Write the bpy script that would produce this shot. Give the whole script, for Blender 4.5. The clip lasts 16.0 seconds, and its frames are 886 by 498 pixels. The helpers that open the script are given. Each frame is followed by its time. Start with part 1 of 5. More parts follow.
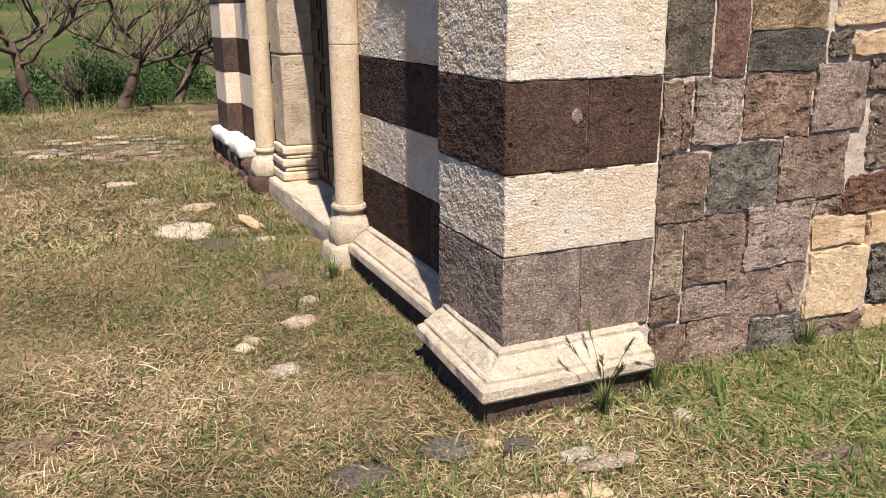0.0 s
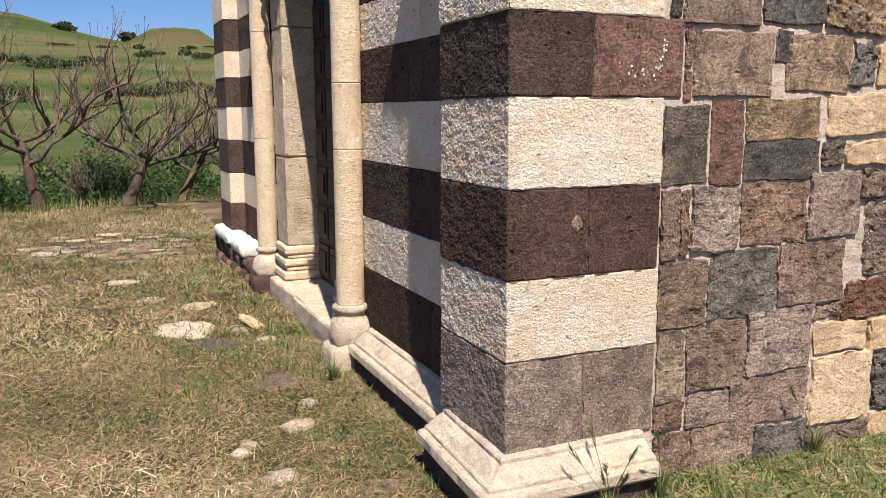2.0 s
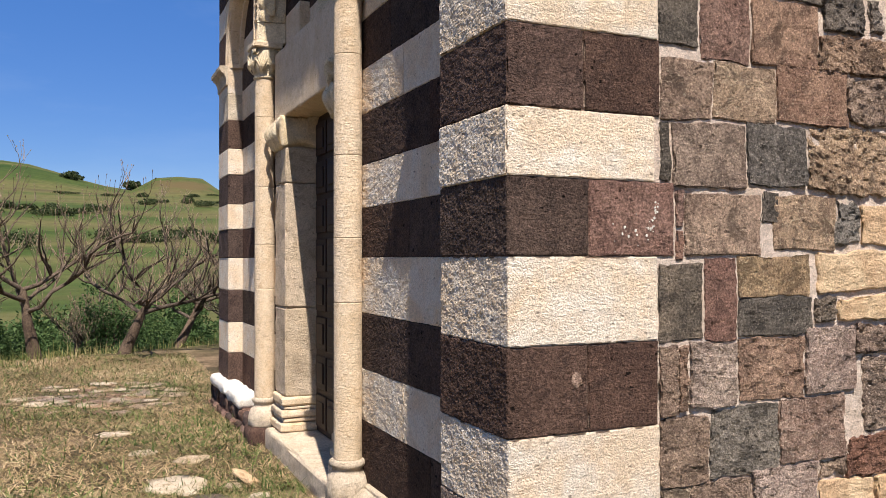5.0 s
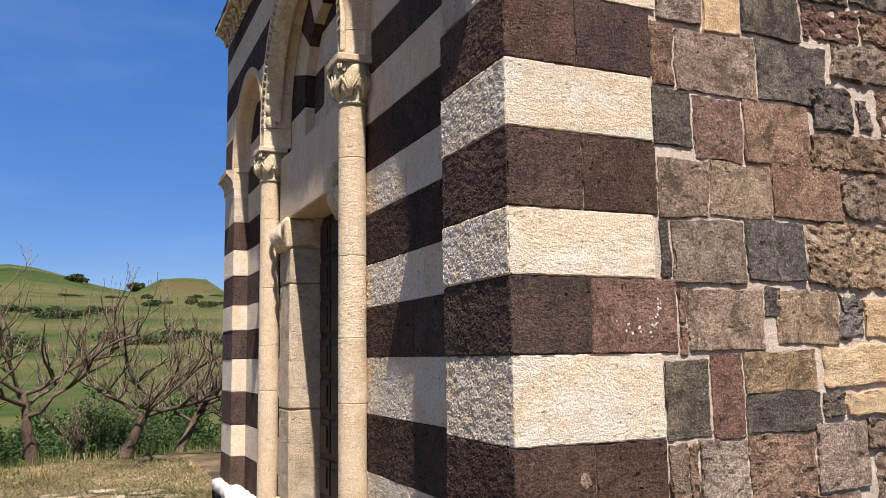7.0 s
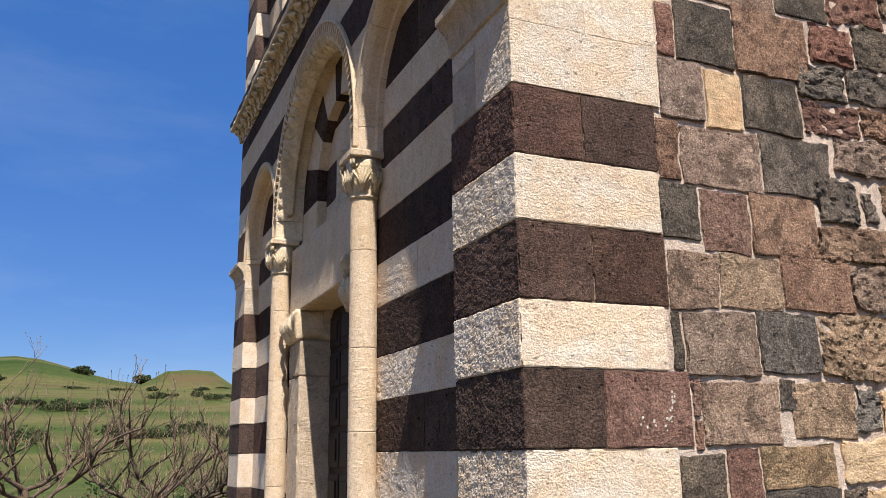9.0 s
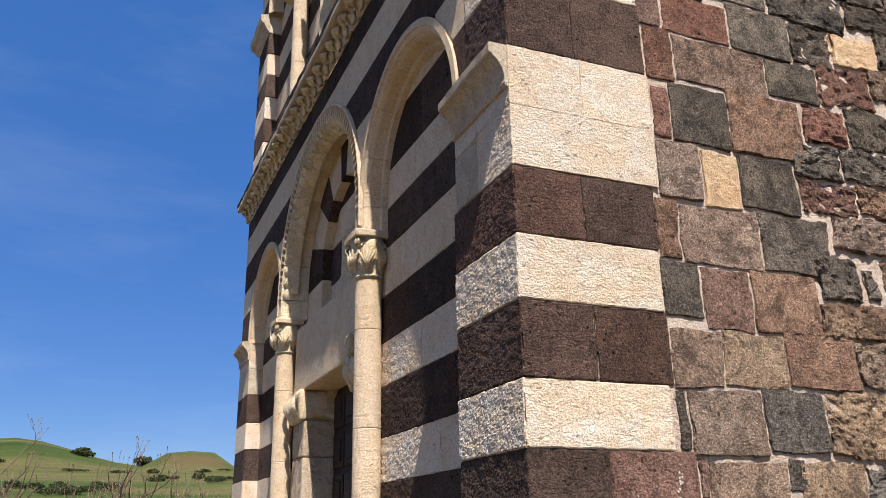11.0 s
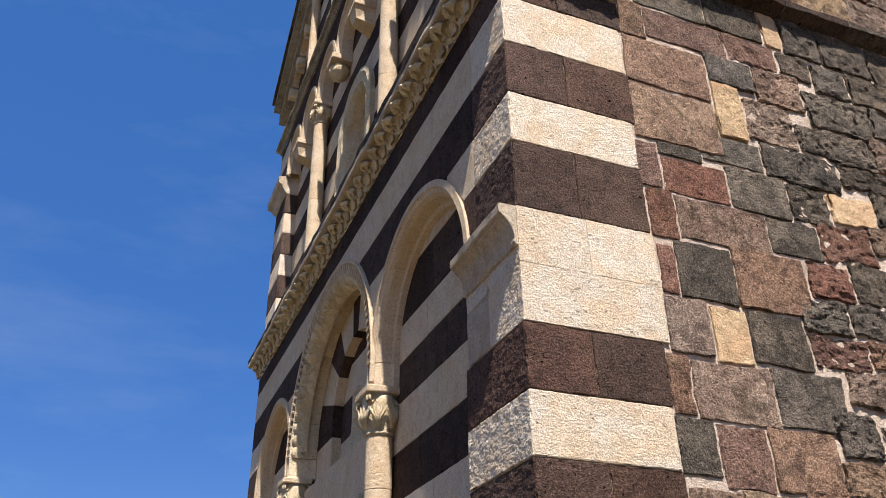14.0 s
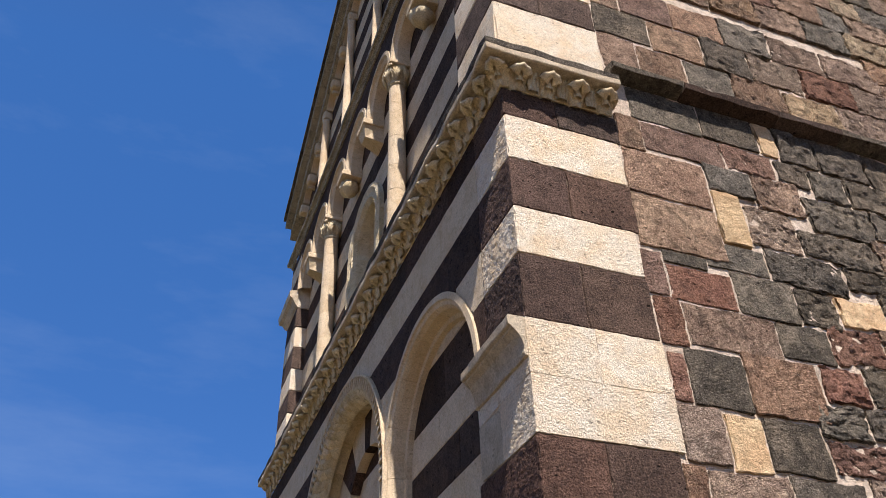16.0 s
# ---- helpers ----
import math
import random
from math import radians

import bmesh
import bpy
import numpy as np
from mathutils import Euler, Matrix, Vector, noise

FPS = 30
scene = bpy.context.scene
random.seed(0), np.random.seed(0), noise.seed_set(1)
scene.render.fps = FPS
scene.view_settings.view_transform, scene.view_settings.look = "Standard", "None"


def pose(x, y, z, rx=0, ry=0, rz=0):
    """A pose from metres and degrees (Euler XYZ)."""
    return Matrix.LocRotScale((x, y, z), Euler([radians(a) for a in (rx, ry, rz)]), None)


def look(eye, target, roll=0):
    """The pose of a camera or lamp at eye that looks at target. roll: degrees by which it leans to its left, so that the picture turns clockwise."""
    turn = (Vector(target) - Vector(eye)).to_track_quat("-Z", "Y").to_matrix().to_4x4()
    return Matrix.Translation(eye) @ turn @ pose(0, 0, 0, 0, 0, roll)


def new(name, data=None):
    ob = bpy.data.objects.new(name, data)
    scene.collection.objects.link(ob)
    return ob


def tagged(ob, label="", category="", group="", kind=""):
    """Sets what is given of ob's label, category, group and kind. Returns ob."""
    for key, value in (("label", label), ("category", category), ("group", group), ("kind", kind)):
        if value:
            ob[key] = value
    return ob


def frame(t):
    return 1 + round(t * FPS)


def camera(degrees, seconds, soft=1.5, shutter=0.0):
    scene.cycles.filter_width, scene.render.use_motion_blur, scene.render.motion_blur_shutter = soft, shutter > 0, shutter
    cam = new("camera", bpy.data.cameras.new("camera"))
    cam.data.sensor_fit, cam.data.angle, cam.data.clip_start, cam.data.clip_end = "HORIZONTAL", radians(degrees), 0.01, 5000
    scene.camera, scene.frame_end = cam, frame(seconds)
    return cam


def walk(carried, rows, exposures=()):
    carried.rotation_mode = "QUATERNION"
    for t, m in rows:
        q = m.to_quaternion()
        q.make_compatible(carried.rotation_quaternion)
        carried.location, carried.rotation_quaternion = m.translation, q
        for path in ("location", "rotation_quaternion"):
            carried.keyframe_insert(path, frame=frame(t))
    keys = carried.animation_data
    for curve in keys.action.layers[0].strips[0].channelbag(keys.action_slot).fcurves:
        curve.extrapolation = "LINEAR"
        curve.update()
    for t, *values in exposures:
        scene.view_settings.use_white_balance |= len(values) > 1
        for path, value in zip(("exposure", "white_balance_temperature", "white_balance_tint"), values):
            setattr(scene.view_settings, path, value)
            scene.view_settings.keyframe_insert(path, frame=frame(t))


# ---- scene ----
cam = camera(56.7, 16.0, 0.75)
PATH = [
    (0, (-1.114, -2.09, 1.207), (-0.343, -0.33, 0.652), -0.4),
    (0.5, (-1.115, -2.09, 1.212), (-0.344, -0.313, 0.713), -0.4),
    (1, (-1.118, -2.09, 1.22), (-0.342, -0.301, 0.774), -0.4),
    (1.5, (-1.116, -2.097, 1.231), (-0.335, -0.298, 0.841), -0.2),
    (2, (-1.126, -2.094, 1.238), (-0.331, -0.288, 0.91), -0.1),
    (2.5, (-1.128, -2.1, 1.243), (-0.333, -0.283, 0.979), -0.2),
    (3, (-1.13, -2.107, 1.253), (-0.336, -0.283, 1.047), -0.3),
    (3.5, (-1.141, -2.104, 1.26), (-0.332, -0.281, 1.111), -0.2),
    (4, (-1.146, -2.112, 1.268), (-0.332, -0.288, 1.173), 0.0),
    (6.5, (-1.163, -2.136, 1.283), (-0.355, -0.318, 1.486), -0.8),
    (7, (-1.164, -2.144, 1.285), (-0.362, -0.33, 1.543), -0.9),
    (7.5, (-1.168, -2.148, 1.287), (-0.374, -0.34, 1.601), -0.9),
    (8, (-1.174, -2.153, 1.289), (-0.386, -0.353, 1.661), -0.9),
    (8.5, (-1.175, -2.154, 1.286), (-0.396, -0.363, 1.715), -0.8),
    (9, (-1.183, -2.156, 1.286), (-0.412, -0.373, 1.762), -0.9),
    (11.5, (-1.193, -2.185, 1.286), (-0.455, -0.466, 1.994), -1.2),
    (12, (-1.203, -2.183, 1.286), (-0.469, -0.487, 2.05), -1.2),
    (12.5, (-1.203, -2.198, 1.283), (-0.488, -0.522, 2.107), -1.1),
    (13, (-1.2, -2.207, 1.279), (-0.503, -0.556, 2.166), -1.0),
    (13.5, (-1.212, -2.211, 1.281), (-0.527, -0.586, 2.224), -1.1),
    (14, (-1.209, -2.212, 1.276), (-0.544, -0.611, 2.274), -1.0),
    (14.5, (-1.222, -2.213, 1.279), (-0.564, -0.639, 2.323), -1.3),
    (15, (-1.214, -2.217, 1.271), (-0.577, -0.676, 2.375), -1.6),
    (15.5, (-1.218, -2.236, 1.269), (-0.604, -0.729, 2.433), -1.8),
    (16, (-1.219, -2.248, 1.266), (-0.627, -0.777, 2.486), -1.9),
]
walk(cam, [(t, look(eye, target, roll)) for t, eye, target, roll in PATH])

# ---------------------------------------------------------------- light
SUN_FROM = Vector((-0.196, -1.0, 1.74)).normalized()
world = bpy.data.worlds.new("world")
scene.world = world
world.use_nodes = True
wn = world.node_tree.nodes
wl = world.node_tree.links
sky = wn.new("ShaderNodeTexSky")
sky.sky_type = "NISHITA"
sky.sun_disc = False
sky.sun_elevation = math.asin(SUN_FROM.z)
sky.sun_rotation = math.atan2(SUN_FROM.x, SUN_FROM.y)
sky.air_density, sky.dust_density, sky.ozone_density = 0.9, 0.1, 2.5
wn["Background"].inputs["Strength"].default_value = 0.080
deep = wn.new("ShaderNodeHueSaturation")
deep.inputs["Saturation"].default_value = 1.27
deep.inputs["Hue"].default_value = 0.518
wl.new(sky.outputs["Color"], deep.inputs["Color"])
# thin wisps of high cloud
coord = wn.new("ShaderNodeTexCoord")
stretch = wn.new("ShaderNodeMapping")
stretch.inputs["Scale"].default_value = (1.3, 1.3, 5.0)
stretch.inputs["Rotation"].default_value = (0.25, 0.1, 0.4)
wl.new(coord.outputs["Generated"], stretch.inputs[0])
wisp = wn.new("ShaderNodeTexNoise")
wisp.inputs["Scale"].default_value, wisp.inputs["Detail"].default_value, wisp.inputs["Roughness"].default_value = 1.6, 7, 0.62
wl.new(stretch.outputs[0], wisp.inputs["Vector"])
thin = wn.new("ShaderNodeMapRange")
thin.inputs["From Min"].default_value, thin.inputs["From Max"].default_value, thin.inputs["To Max"].default_value = 0.50, 0.85, 0.10
wl.new(wisp.outputs["Fac"], thin.inputs["Value"])
veil = wn.new("ShaderNodeMix")
veil.data_type = "RGBA"
veil.inputs[7].default_value = (6.5, 7.2, 8.2, 1)
wl.new(thin.outputs[0], veil.inputs[0])
even = wn.new("ShaderNodeMix")
even.data_type = "RGBA"
toward = wn.new("ShaderNodeVectorMath")
toward.operation = "DOT_PRODUCT"
toward.inputs[1].default_value = SUN_FROM
wl.new(coord.outputs["Generated"], toward.inputs[0])
deepen = wn.new("ShaderNodeMapRange")
for sock, v in (("From Min", 0.32), ("From Max", 0.75), ("To Min", 0.5), ("To Max", 0.0)):
    deepen.inputs[sock].default_value = v
wl.new(toward.outputs["Value"], deepen.inputs["Value"])
wl.new(deepen.outputs[0], even.inputs[0])
blue = wn.new("ShaderNodeMath")
blue.operation = "MULTIPLY"
blue.inputs[1].default_value = 2.0
wl.new(deepen.outputs[0], blue.inputs[0])
even.inputs[7].default_value = (0.46, 1.75, 5.0, 1)

wl.new(even.outputs[2], veil.inputs[6])
natural = wn.new("ShaderNodeMix")
natural.data_type = "RGBA"
wl.new(blue.outputs[0], natural.inputs[0])
wl.new(sky.outputs["Color"], natural.inputs[6])
wl.new(deep.outputs[0], natural.inputs[7])
wl.new(natural.outputs[2], even.inputs[6])
wl.new(veil.outputs[2], wn["Background"].inputs["Color"])
sun = new("sun", bpy.data.lights.new("sun", "SUN"))
sun.data.energy = 5.6
sun.data.angle = radians(0.55)
sun.data.color = (1.0, 0.905, 0.80)
sun.matrix_world = look(SUN_FROM * 30, (0, 0, 0))
scene.view_settings.exposure = 0.72


# ---------------------------------------------------------------- materials
def shade(name, rough=0.9, spec=0.25):
    m = bpy.data.materials.new(name)
    m.use_nodes = True
    b = m.node_tree.nodes["Principled BSDF"]
    b.inputs["Roughness"].default_value = rough
    b.inputs["Specular IOR Level"].default_value = spec
    return m, m.node_tree.nodes, m.node_tree.links, b


def ramp(nodes, stops):
    r = nodes.new("ShaderNodeValToRGB")
    e = r.color_ramp.elements
    while len(e) < len(stops):
        e.new(0.5)
    for el, (p, c) in zip(e, stops):
        el.position = p
        el.color = (*c, 1) if len(c) == 3 else (c[0], c[0], c[0], 1)
    return r


def noise_node(nodes, links, vec, scale, detail=4, rough=0.6, distort=0.0):
    n = nodes.new("ShaderNodeTexNoise")
    n.inputs["Scale"].default_value = scale
    n.inputs["Detail"].default_value = detail
    n.inputs["Roughness"].default_value = rough
    n.inputs["Distortion"].default_value = distort
    links.new(vec, n.inputs["Vector"])
    return n


def mix(nodes, links, fac, a, b, mode="MIX"):
    n = nodes.new("ShaderNodeMix")
    n.data_type = "RGBA"
    n.blend_type = mode
    for sock, v in ((n.inputs[0], fac), (n.inputs[6], a), (n.inputs[7], b)):
        if isinstance(v, (int, float)):
            sock.default_value = v
        elif isinstance(v, tuple):
            sock.default_value = (*v, 1)
        else:
            links.new(v, sock)
    return n.outputs[2]


def math_node(nodes, links, op, a, b):
    n = nodes.new("ShaderNodeMath")
    n.operation = op
    for sock, v in zip(n.inputs, (a, b)):
        if isinstance(v, (int, float)):
            sock.default_value = v
        else:
            links.new(v, sock)
    return n.outputs[0]


def stone(name, base, other, stain, pits=0.5, grain=1.0, streak=0.0, vary=0.35, pit_scale=45.0, crust=0.0, hewn=False):
    """Cut stone: colour drift at two scales, stains, pecked grain and pits with relief shade painted in, and a value
    that varies by piece.
    """
    m, n, l, b = shade(name, 0.93, 0.12)
    geo = n.new("ShaderNodeNewGeometry")
    info = n.new("ShaderNodeObjectInfo")
    shift = n.new("ShaderNodeVectorMath")
    shift.operation = "MULTIPLY_ADD"
    l.new(info.outputs["Random"], shift.inputs[0])
    shift.inputs[1].default_value = (37.0, 11.0, 53.0)
    l.new(geo.outputs["Position"], shift.inputs[2])
    pos = shift.outputs[0]
    big = noise_node(n, l, pos, 5.0, 4, 0.6, 0.6)
    fine = noise_node(n, l, pos, 115.0, 6, 0.78)
    lie = n.new("ShaderNodeMapping")
    lie.inputs["Scale"].default_value = (0.65, 0.65, 1.5)
    l.new(pos, lie.inputs[0])
    mid = noise_node(n, l, lie.outputs[0], 36.0, 6, 0.75)
    r1 = ramp(n, [(0.38, base), (0.58, other)])
    l.new(big.outputs["Fac"], r1.inputs[0])
    r2 = ramp(n, [(0.48, (0.0,)), (0.66, (1.0,))])
    blot = noise_node(n, l, pos, 17.0, 7, 0.72, 0.8)
    l.new(blot.outputs["Fac"], r2.inputs[0])
    col = mix(n, l, math_node(n, l, "MULTIPLY", r2.outputs[0], 0.8 if base[0] < 0.5 else 0.5), r1.outputs[0], stain)
    # grain's hollows darkened and high spots lightened in colour, imitating relief shading
    r3 = ramp(n, [(0.38, (0.30,)), (0.5, (1.0,)), (0.63, (1.6,))])
    l.new(fine.outputs["Fac"], r3.inputs[0])
    col = mix(n, l, 0.75 if base[0] < 0.5 else 0.32, col, r3.outputs[0], "MULTIPLY")
    if crust:
        # dark weathered crust in torn patches
        cn = noise_node(n, l, pos, 7.5, 8, 0.7, 1.2)
        cr = ramp(n, [(0.51, (0.0,)), (0.60, (1.0,))])
        l.new(cn.outputs["Fac"], cr.inputs[0])
        col = mix(n, l, math_node(n, l, "MULTIPLY", cr.outputs[0], crust), col, tuple(0.30 * c + 0.012 for c in base))
        # flecks of pale lichen and lime
        ln = noise_node(n, l, pos, 55.0, 5, 0.7)
        lr = ramp(n, [(0.63, (0.0,)), (0.70, (1.0,))])
        l.new(ln.outputs["Fac"], lr.inputs[0])
        col = mix(n, l, math_node(n, l, "MULTIPLY", lr.outputs[0], 0.55 * crust), col, tuple(min(0.8, c * 1.9) for c in other))
    # value by piece
    v = math_node(n, l, "MULTIPLY_ADD", info.outputs["Random"], vary)
    v.node.inputs[2].default_value = 1.0 - vary / 2
    hsv = n.new("ShaderNodeHueSaturation")
    l.new(col, hsv.inputs["Color"])
    l.new(v, hsv.inputs["Value"])
    chance = n.new("ShaderNodeTexWhiteNoise")
    chance.noise_dimensions = "1D"
    l.new(info.outputs["Random"], chance.inputs["W"])
    hue = n.new("ShaderNodeSeparateColor")
    l.new(chance.outputs["Color"], hue.inputs[0])
    drift = 1.0 if base[0] < 0.5 else 0.25
    turn = math_node(n, l, "MULTIPLY_ADD", hue.outputs[0], 0.012 * drift)
    turn.node.inputs[2].default_value = 0.5 - 0.008 * drift
    l.new(turn, hsv.inputs["Hue"])
    full = math_node(n, l, "MULTIPLY_ADD", hue.outputs[1], 0.36 * drift)
    full.node.inputs[2].default_value = 1.0 - 0.18 * drift
    l.new(full, hsv.inputs["Saturation"])
    col = hsv.outputs[0]
    # pits, with the shade inside them painted into the colour
    vor = n.new("ShaderNodeTexVoronoi")
    vor.inputs["Scale"].default_value = pit_scale
    warp = mix(n, l, 0.04, pos, mid.outputs["Color"], "ADD")
    flat = n.new("ShaderNodeMapping")
    flat.inputs["Scale"].default_value = (0.62, 0.62, 1.25) if base[0] < 0.5 else (0.5, 0.5, 1.7)
    l.new(warp, flat.inputs[0])
    l.new(flat.outputs[0], vor.inputs["Vector"])
    r4 = ramp(n, [(0.11, (1.0,)), (0.16, (0.0,))])
    gate = ramp(n, [(0.45, (0.0,)), (0.52, (1.0,))])
    gn = noise_node(n, l, pos, 13.0, 4, 0.6)
    size = noise_node(n, l, pos, 24.0, 2, 0.5)
    l.new(math_node(n, l, "ADD", vor.outputs["Distance"], math_node(n, l, "MULTIPLY", math_node(n, l, "SUBTRACT", size.outputs["Fac"], 0.5), 0.75)), r4.inputs[0])
    l.new(gn.outputs["Fac"], gate.inputs[0])
    pit = math_node(n, l, "MULTIPLY", math_node(n, l, "MULTIPLY", r4.outputs[0], gate.outputs[0]), pits)
    col = mix(n, l, math_node(n, l, "MULTIPLY", pit, 1.0 if base[0] < 0.5 else 0.8), col, (base[0] * 0.08, base[1] * 0.07, base[2] * 0.065))
    # finer pits, likewise given their shade by a darker colour
    small = n.new("ShaderNodeTexVoronoi")
    small.inputs["Scale"].default_value = pit_scale * 3.6
    l.new(flat.outputs[0], small.inputs["Vector"])
    r5 = ramp(n, [(0.16, (1.0,)), (0.26, (0.0,))])
    l.new(small.outputs["Distance"], r5.inputs[0])
    g2 = ramp(n, [(0.42, (0.0,)), (0.60, (1.0,))])
    l.new(mid.outputs["Fac"], g2.inputs[0])
    dots = math_node(n, l, "MULTIPLY", math_node(n, l, "MULTIPLY", r5.outputs[0], g2.outputs[0]), min(1.0, pits))
    col = mix(n, l, math_node(n, l, "MULTIPLY", dots, 0.8 if base[0] < 0.5 else 0.55), col, tuple(c * 0.24 for c in base))
    # crests of the grain painted paler, as a highlight caught by the relief
    r6 = ramp(n, [(0.56, (0.0,)), (0.68, (1.0,))])
    l.new(fine.outputs["Fac"], r6.inputs[0])
    col = mix(n, l, math_node(n, l, "MULTIPLY", r6.outputs[0], 0.55 if base[0] < 0.5 else 0.0), col, tuple(min(0.9, c * 2.1) for c in other))
    l.new(col, b.inputs["Base Color"])
    # relief
    hf = ramp(n, [(0.36, (0.0,)), (0.64, (1.0,))])
    l.new(fine.outputs["Fac"], hf.inputs[0])
    hm = ramp(n, [(0.34, (0.0,)), (0.66, (1.0,))])
    l.new(mid.outputs["Fac"], hm.inputs[0])
    h = math_node(n, l, "MULTIPLY_ADD", hf.outputs[0], 0.55)
    l.new(math_node(n, l, "MULTIPLY", hm.outputs[0], 0.75), h.node.inputs[2])
    h = math_node(n, l, "SUBTRACT", h, math_node(n, l, "MULTIPLY", pit, 1.6))
    h = math_node(n, l, "SUBTRACT", h, math_node(n, l, "MULTIPLY", dots, 0.8))
    if streak:
        peck = noise_node(n, l, pos, 150.0, 3, 0.65, 0.0)
        pr = ramp(n, [(0.40, (0.0,)), (0.58, (1.0,))])
        l.new(peck.outputs["Fac"], pr.inputs[0])
        h = math_node(n, l, "ADD", h, math_node(n, l, "MULTIPLY", pr.outputs[0], streak))
    bump = n.new("ShaderNodeBump")
    bump.inputs["Strength"].default_value = 1.0
    bump.inputs["Distance"].default_value = (0.0048 if base[0] < 0.5 else 0.0034) * grain * (0.55 if hewn else 1.0)
    l.new(h, bump.inputs["Height"])
    l.new(bump.outputs[0], b.inputs["Normal"])
    return m


LIME = stone("limestone", (0.755, 0.605, 0.445), (0.77, 0.685, 0.58), (0.61, 0.45, 0.31), 0.75, 1.7, 0.6, 0.10, 44.0, 0.0, True)
LIME_SMOOTH = stone("limestone_dressed", (0.61, 0.48, 0.335), (0.665, 0.545, 0.405), (0.47, 0.335, 0.205), 0.4, 0.8, 0.0, 0.03, 34.0, 0.08)
LIME_WORN = stone("limestone_weathered", (0.585, 0.48, 0.355), (0.66, 0.56, 0.44), (0.38, 0.30, 0.22), 0.4, 1.4, 0.35, 0.12, 38.0, 0.22)
LIME_GREY = stone("limestone_greyed", (0.30, 0.265, 0.205), (0.42, 0.37, 0.29), (0.15, 0.135, 0.11), 0.5, 1.0, 0.0, 0.2)
LIME_CARVED = stone("limestone_carved", (0.60, 0.48, 0.31), (0.70, 0.60, 0.44), (0.34, 0.27, 0.18), 0.5, 1.1, 0.0, 0.2)
LIME_JAMB = stone("limestone_stained", (0.53, 0.425, 0.31), (0.60, 0.495, 0.38), (0.30, 0.23, 0.16), 0.6, 1.4, 0.3, 0.15, 34.0, 0.3)
WHITEWASH = stone("limewash", (0.72, 0.68, 0.62), (0.78, 0.74, 0.68), (0.50, 0.44, 0.37), 0.5, 1.0, 0.0, 0.1)
BASALT = stone("basalt_brown", (0.092, 0.060, 0.049), (0.132, 0.087, 0.070), (0.054, 0.038, 0.033), 1.0, 1.6, 0.7, 0.4, 42.0, 0.0, True)
BASALT_DARK = stone("basalt_dark", (0.060, 0.038, 0.030), (0.088, 0.055, 0.042), (0.034, 0.024, 0.020), 1.0, 0.9, 0.2, 0.5, 30.0)
BASALT_GREY = stone("basalt_pale", (0.255, 0.197, 0.160), (0.345, 0.270, 0.217), (0.115, 0.087, 0.072), 0.6, 1.5, 0.6, 0.2, 40.0, 0.35, True)
BROWN = stone("trachyte_brown", (0.370, 0.248, 0.185), (0.530, 0.372, 0.275), (0.170, 0.110, 0.088), 0.7, 2.9, 0.6, 0.40, 34.0, 0.7)
PINK = stone("trachyte_pink", (0.480, 0.345, 0.275), (0.620, 0.470, 0.380), (0.240, 0.165, 0.135), 0.7, 2.9, 0.6, 0.30, 34.0, 0.55)
TAN = stone("trachyte_tan", (0.480, 0.335, 0.220), (0.640, 0.470, 0.310), (0.210, 0.145, 0.108), 0.7, 2.9, 0.5, 0.25, 34.0, 0.75)
RED = stone("trachyte_red", (0.300, 0.168, 0.128), (0.400, 0.240, 0.182), (0.150, 0.092, 0.075), 0.7, 2.8, 0.6, 0.3, 34.0, 0.5)
GREY = stone("basalt_blue_grey", (0.225, 0.198, 0.172), (0.345, 0.300, 0.258), (0.105, 0.094, 0.085), 0.7, 2.9, 0.5, 0.25, 34.0, 0.6)
DARK = stone("basalt_grey_dark", (0.165, 0.142, 0.120), (0.285, 0.238, 0.192), (0.068, 0.060, 0.053), 0.7, 2.9, 0.6, 0.45, 34.0, 0.6)
OCHRE = stone("limestone_ochre", (0.68, 0.46, 0.28), (0.78, 0.58, 0.37), (0.38, 0.25, 0.15), 0.6, 1.6, 0.3, 0.2, 40.0, 0.25)
MORTAR = stone("lime_mortar", (0.66, 0.53, 0.43), (0.76, 0.64, 0.55), (0.46, 0.35, 0.28), 0.4, 2.0, 0.0, 0.1, 45.0, 0.2)
ROOF = stone("clay_roof", (0.30, 0.17, 0.10), (0.36, 0.22, 0.14), (0.18, 0.12, 0.08), 0.3, 1.0, 0.0, 0.3)
FIELD_STONE = stone("field_stone", (0.42, 0.34, 0.25), (0.52, 0.43, 0.33), (0.28, 0.22, 0.17), 0.4, 1.2, 0.0, 0.35)
FLAG_DARK = stone("flagstone_dark", (0.120, 0.098, 0.085), (0.165, 0.132, 0.110), (0.080, 0.068, 0.060), 0.5, 1.0, 0.0, 0.3)


def wood_material():
    m, n, l, b = shade("door_wood", 0.6, 0.3)
    tc = n.new("ShaderNodeNewGeometry")
    mp = n.new("ShaderNodeMapping")
    mp.inputs["Scale"].default_value = (40, 40, 4)
    l.new(tc.outputs["Position"], mp.inputs[0])
    nz = noise_node(n, l, mp.outputs[0], 1.0, 5, 0.6, 1.0)
    r = ramp(n, [(0.3, (0.014, 0.007, 0.005)), (0.7, (0.034, 0.016, 0.010))])
    l.new(nz.outputs["Fac"], r.inputs[0])
    l.new(r.outputs[0], b.inputs["Base Color"])
    bp = n.new("ShaderNodeBump")
    bp.inputs["Strength"].default_value = 0.3
    bp.inputs["Distance"].default_value = 0.004
    l.new(nz.outputs["Fac"], bp.inputs["Height"])
    l.new(bp.outputs[0], b.inputs["Normal"])
    return m


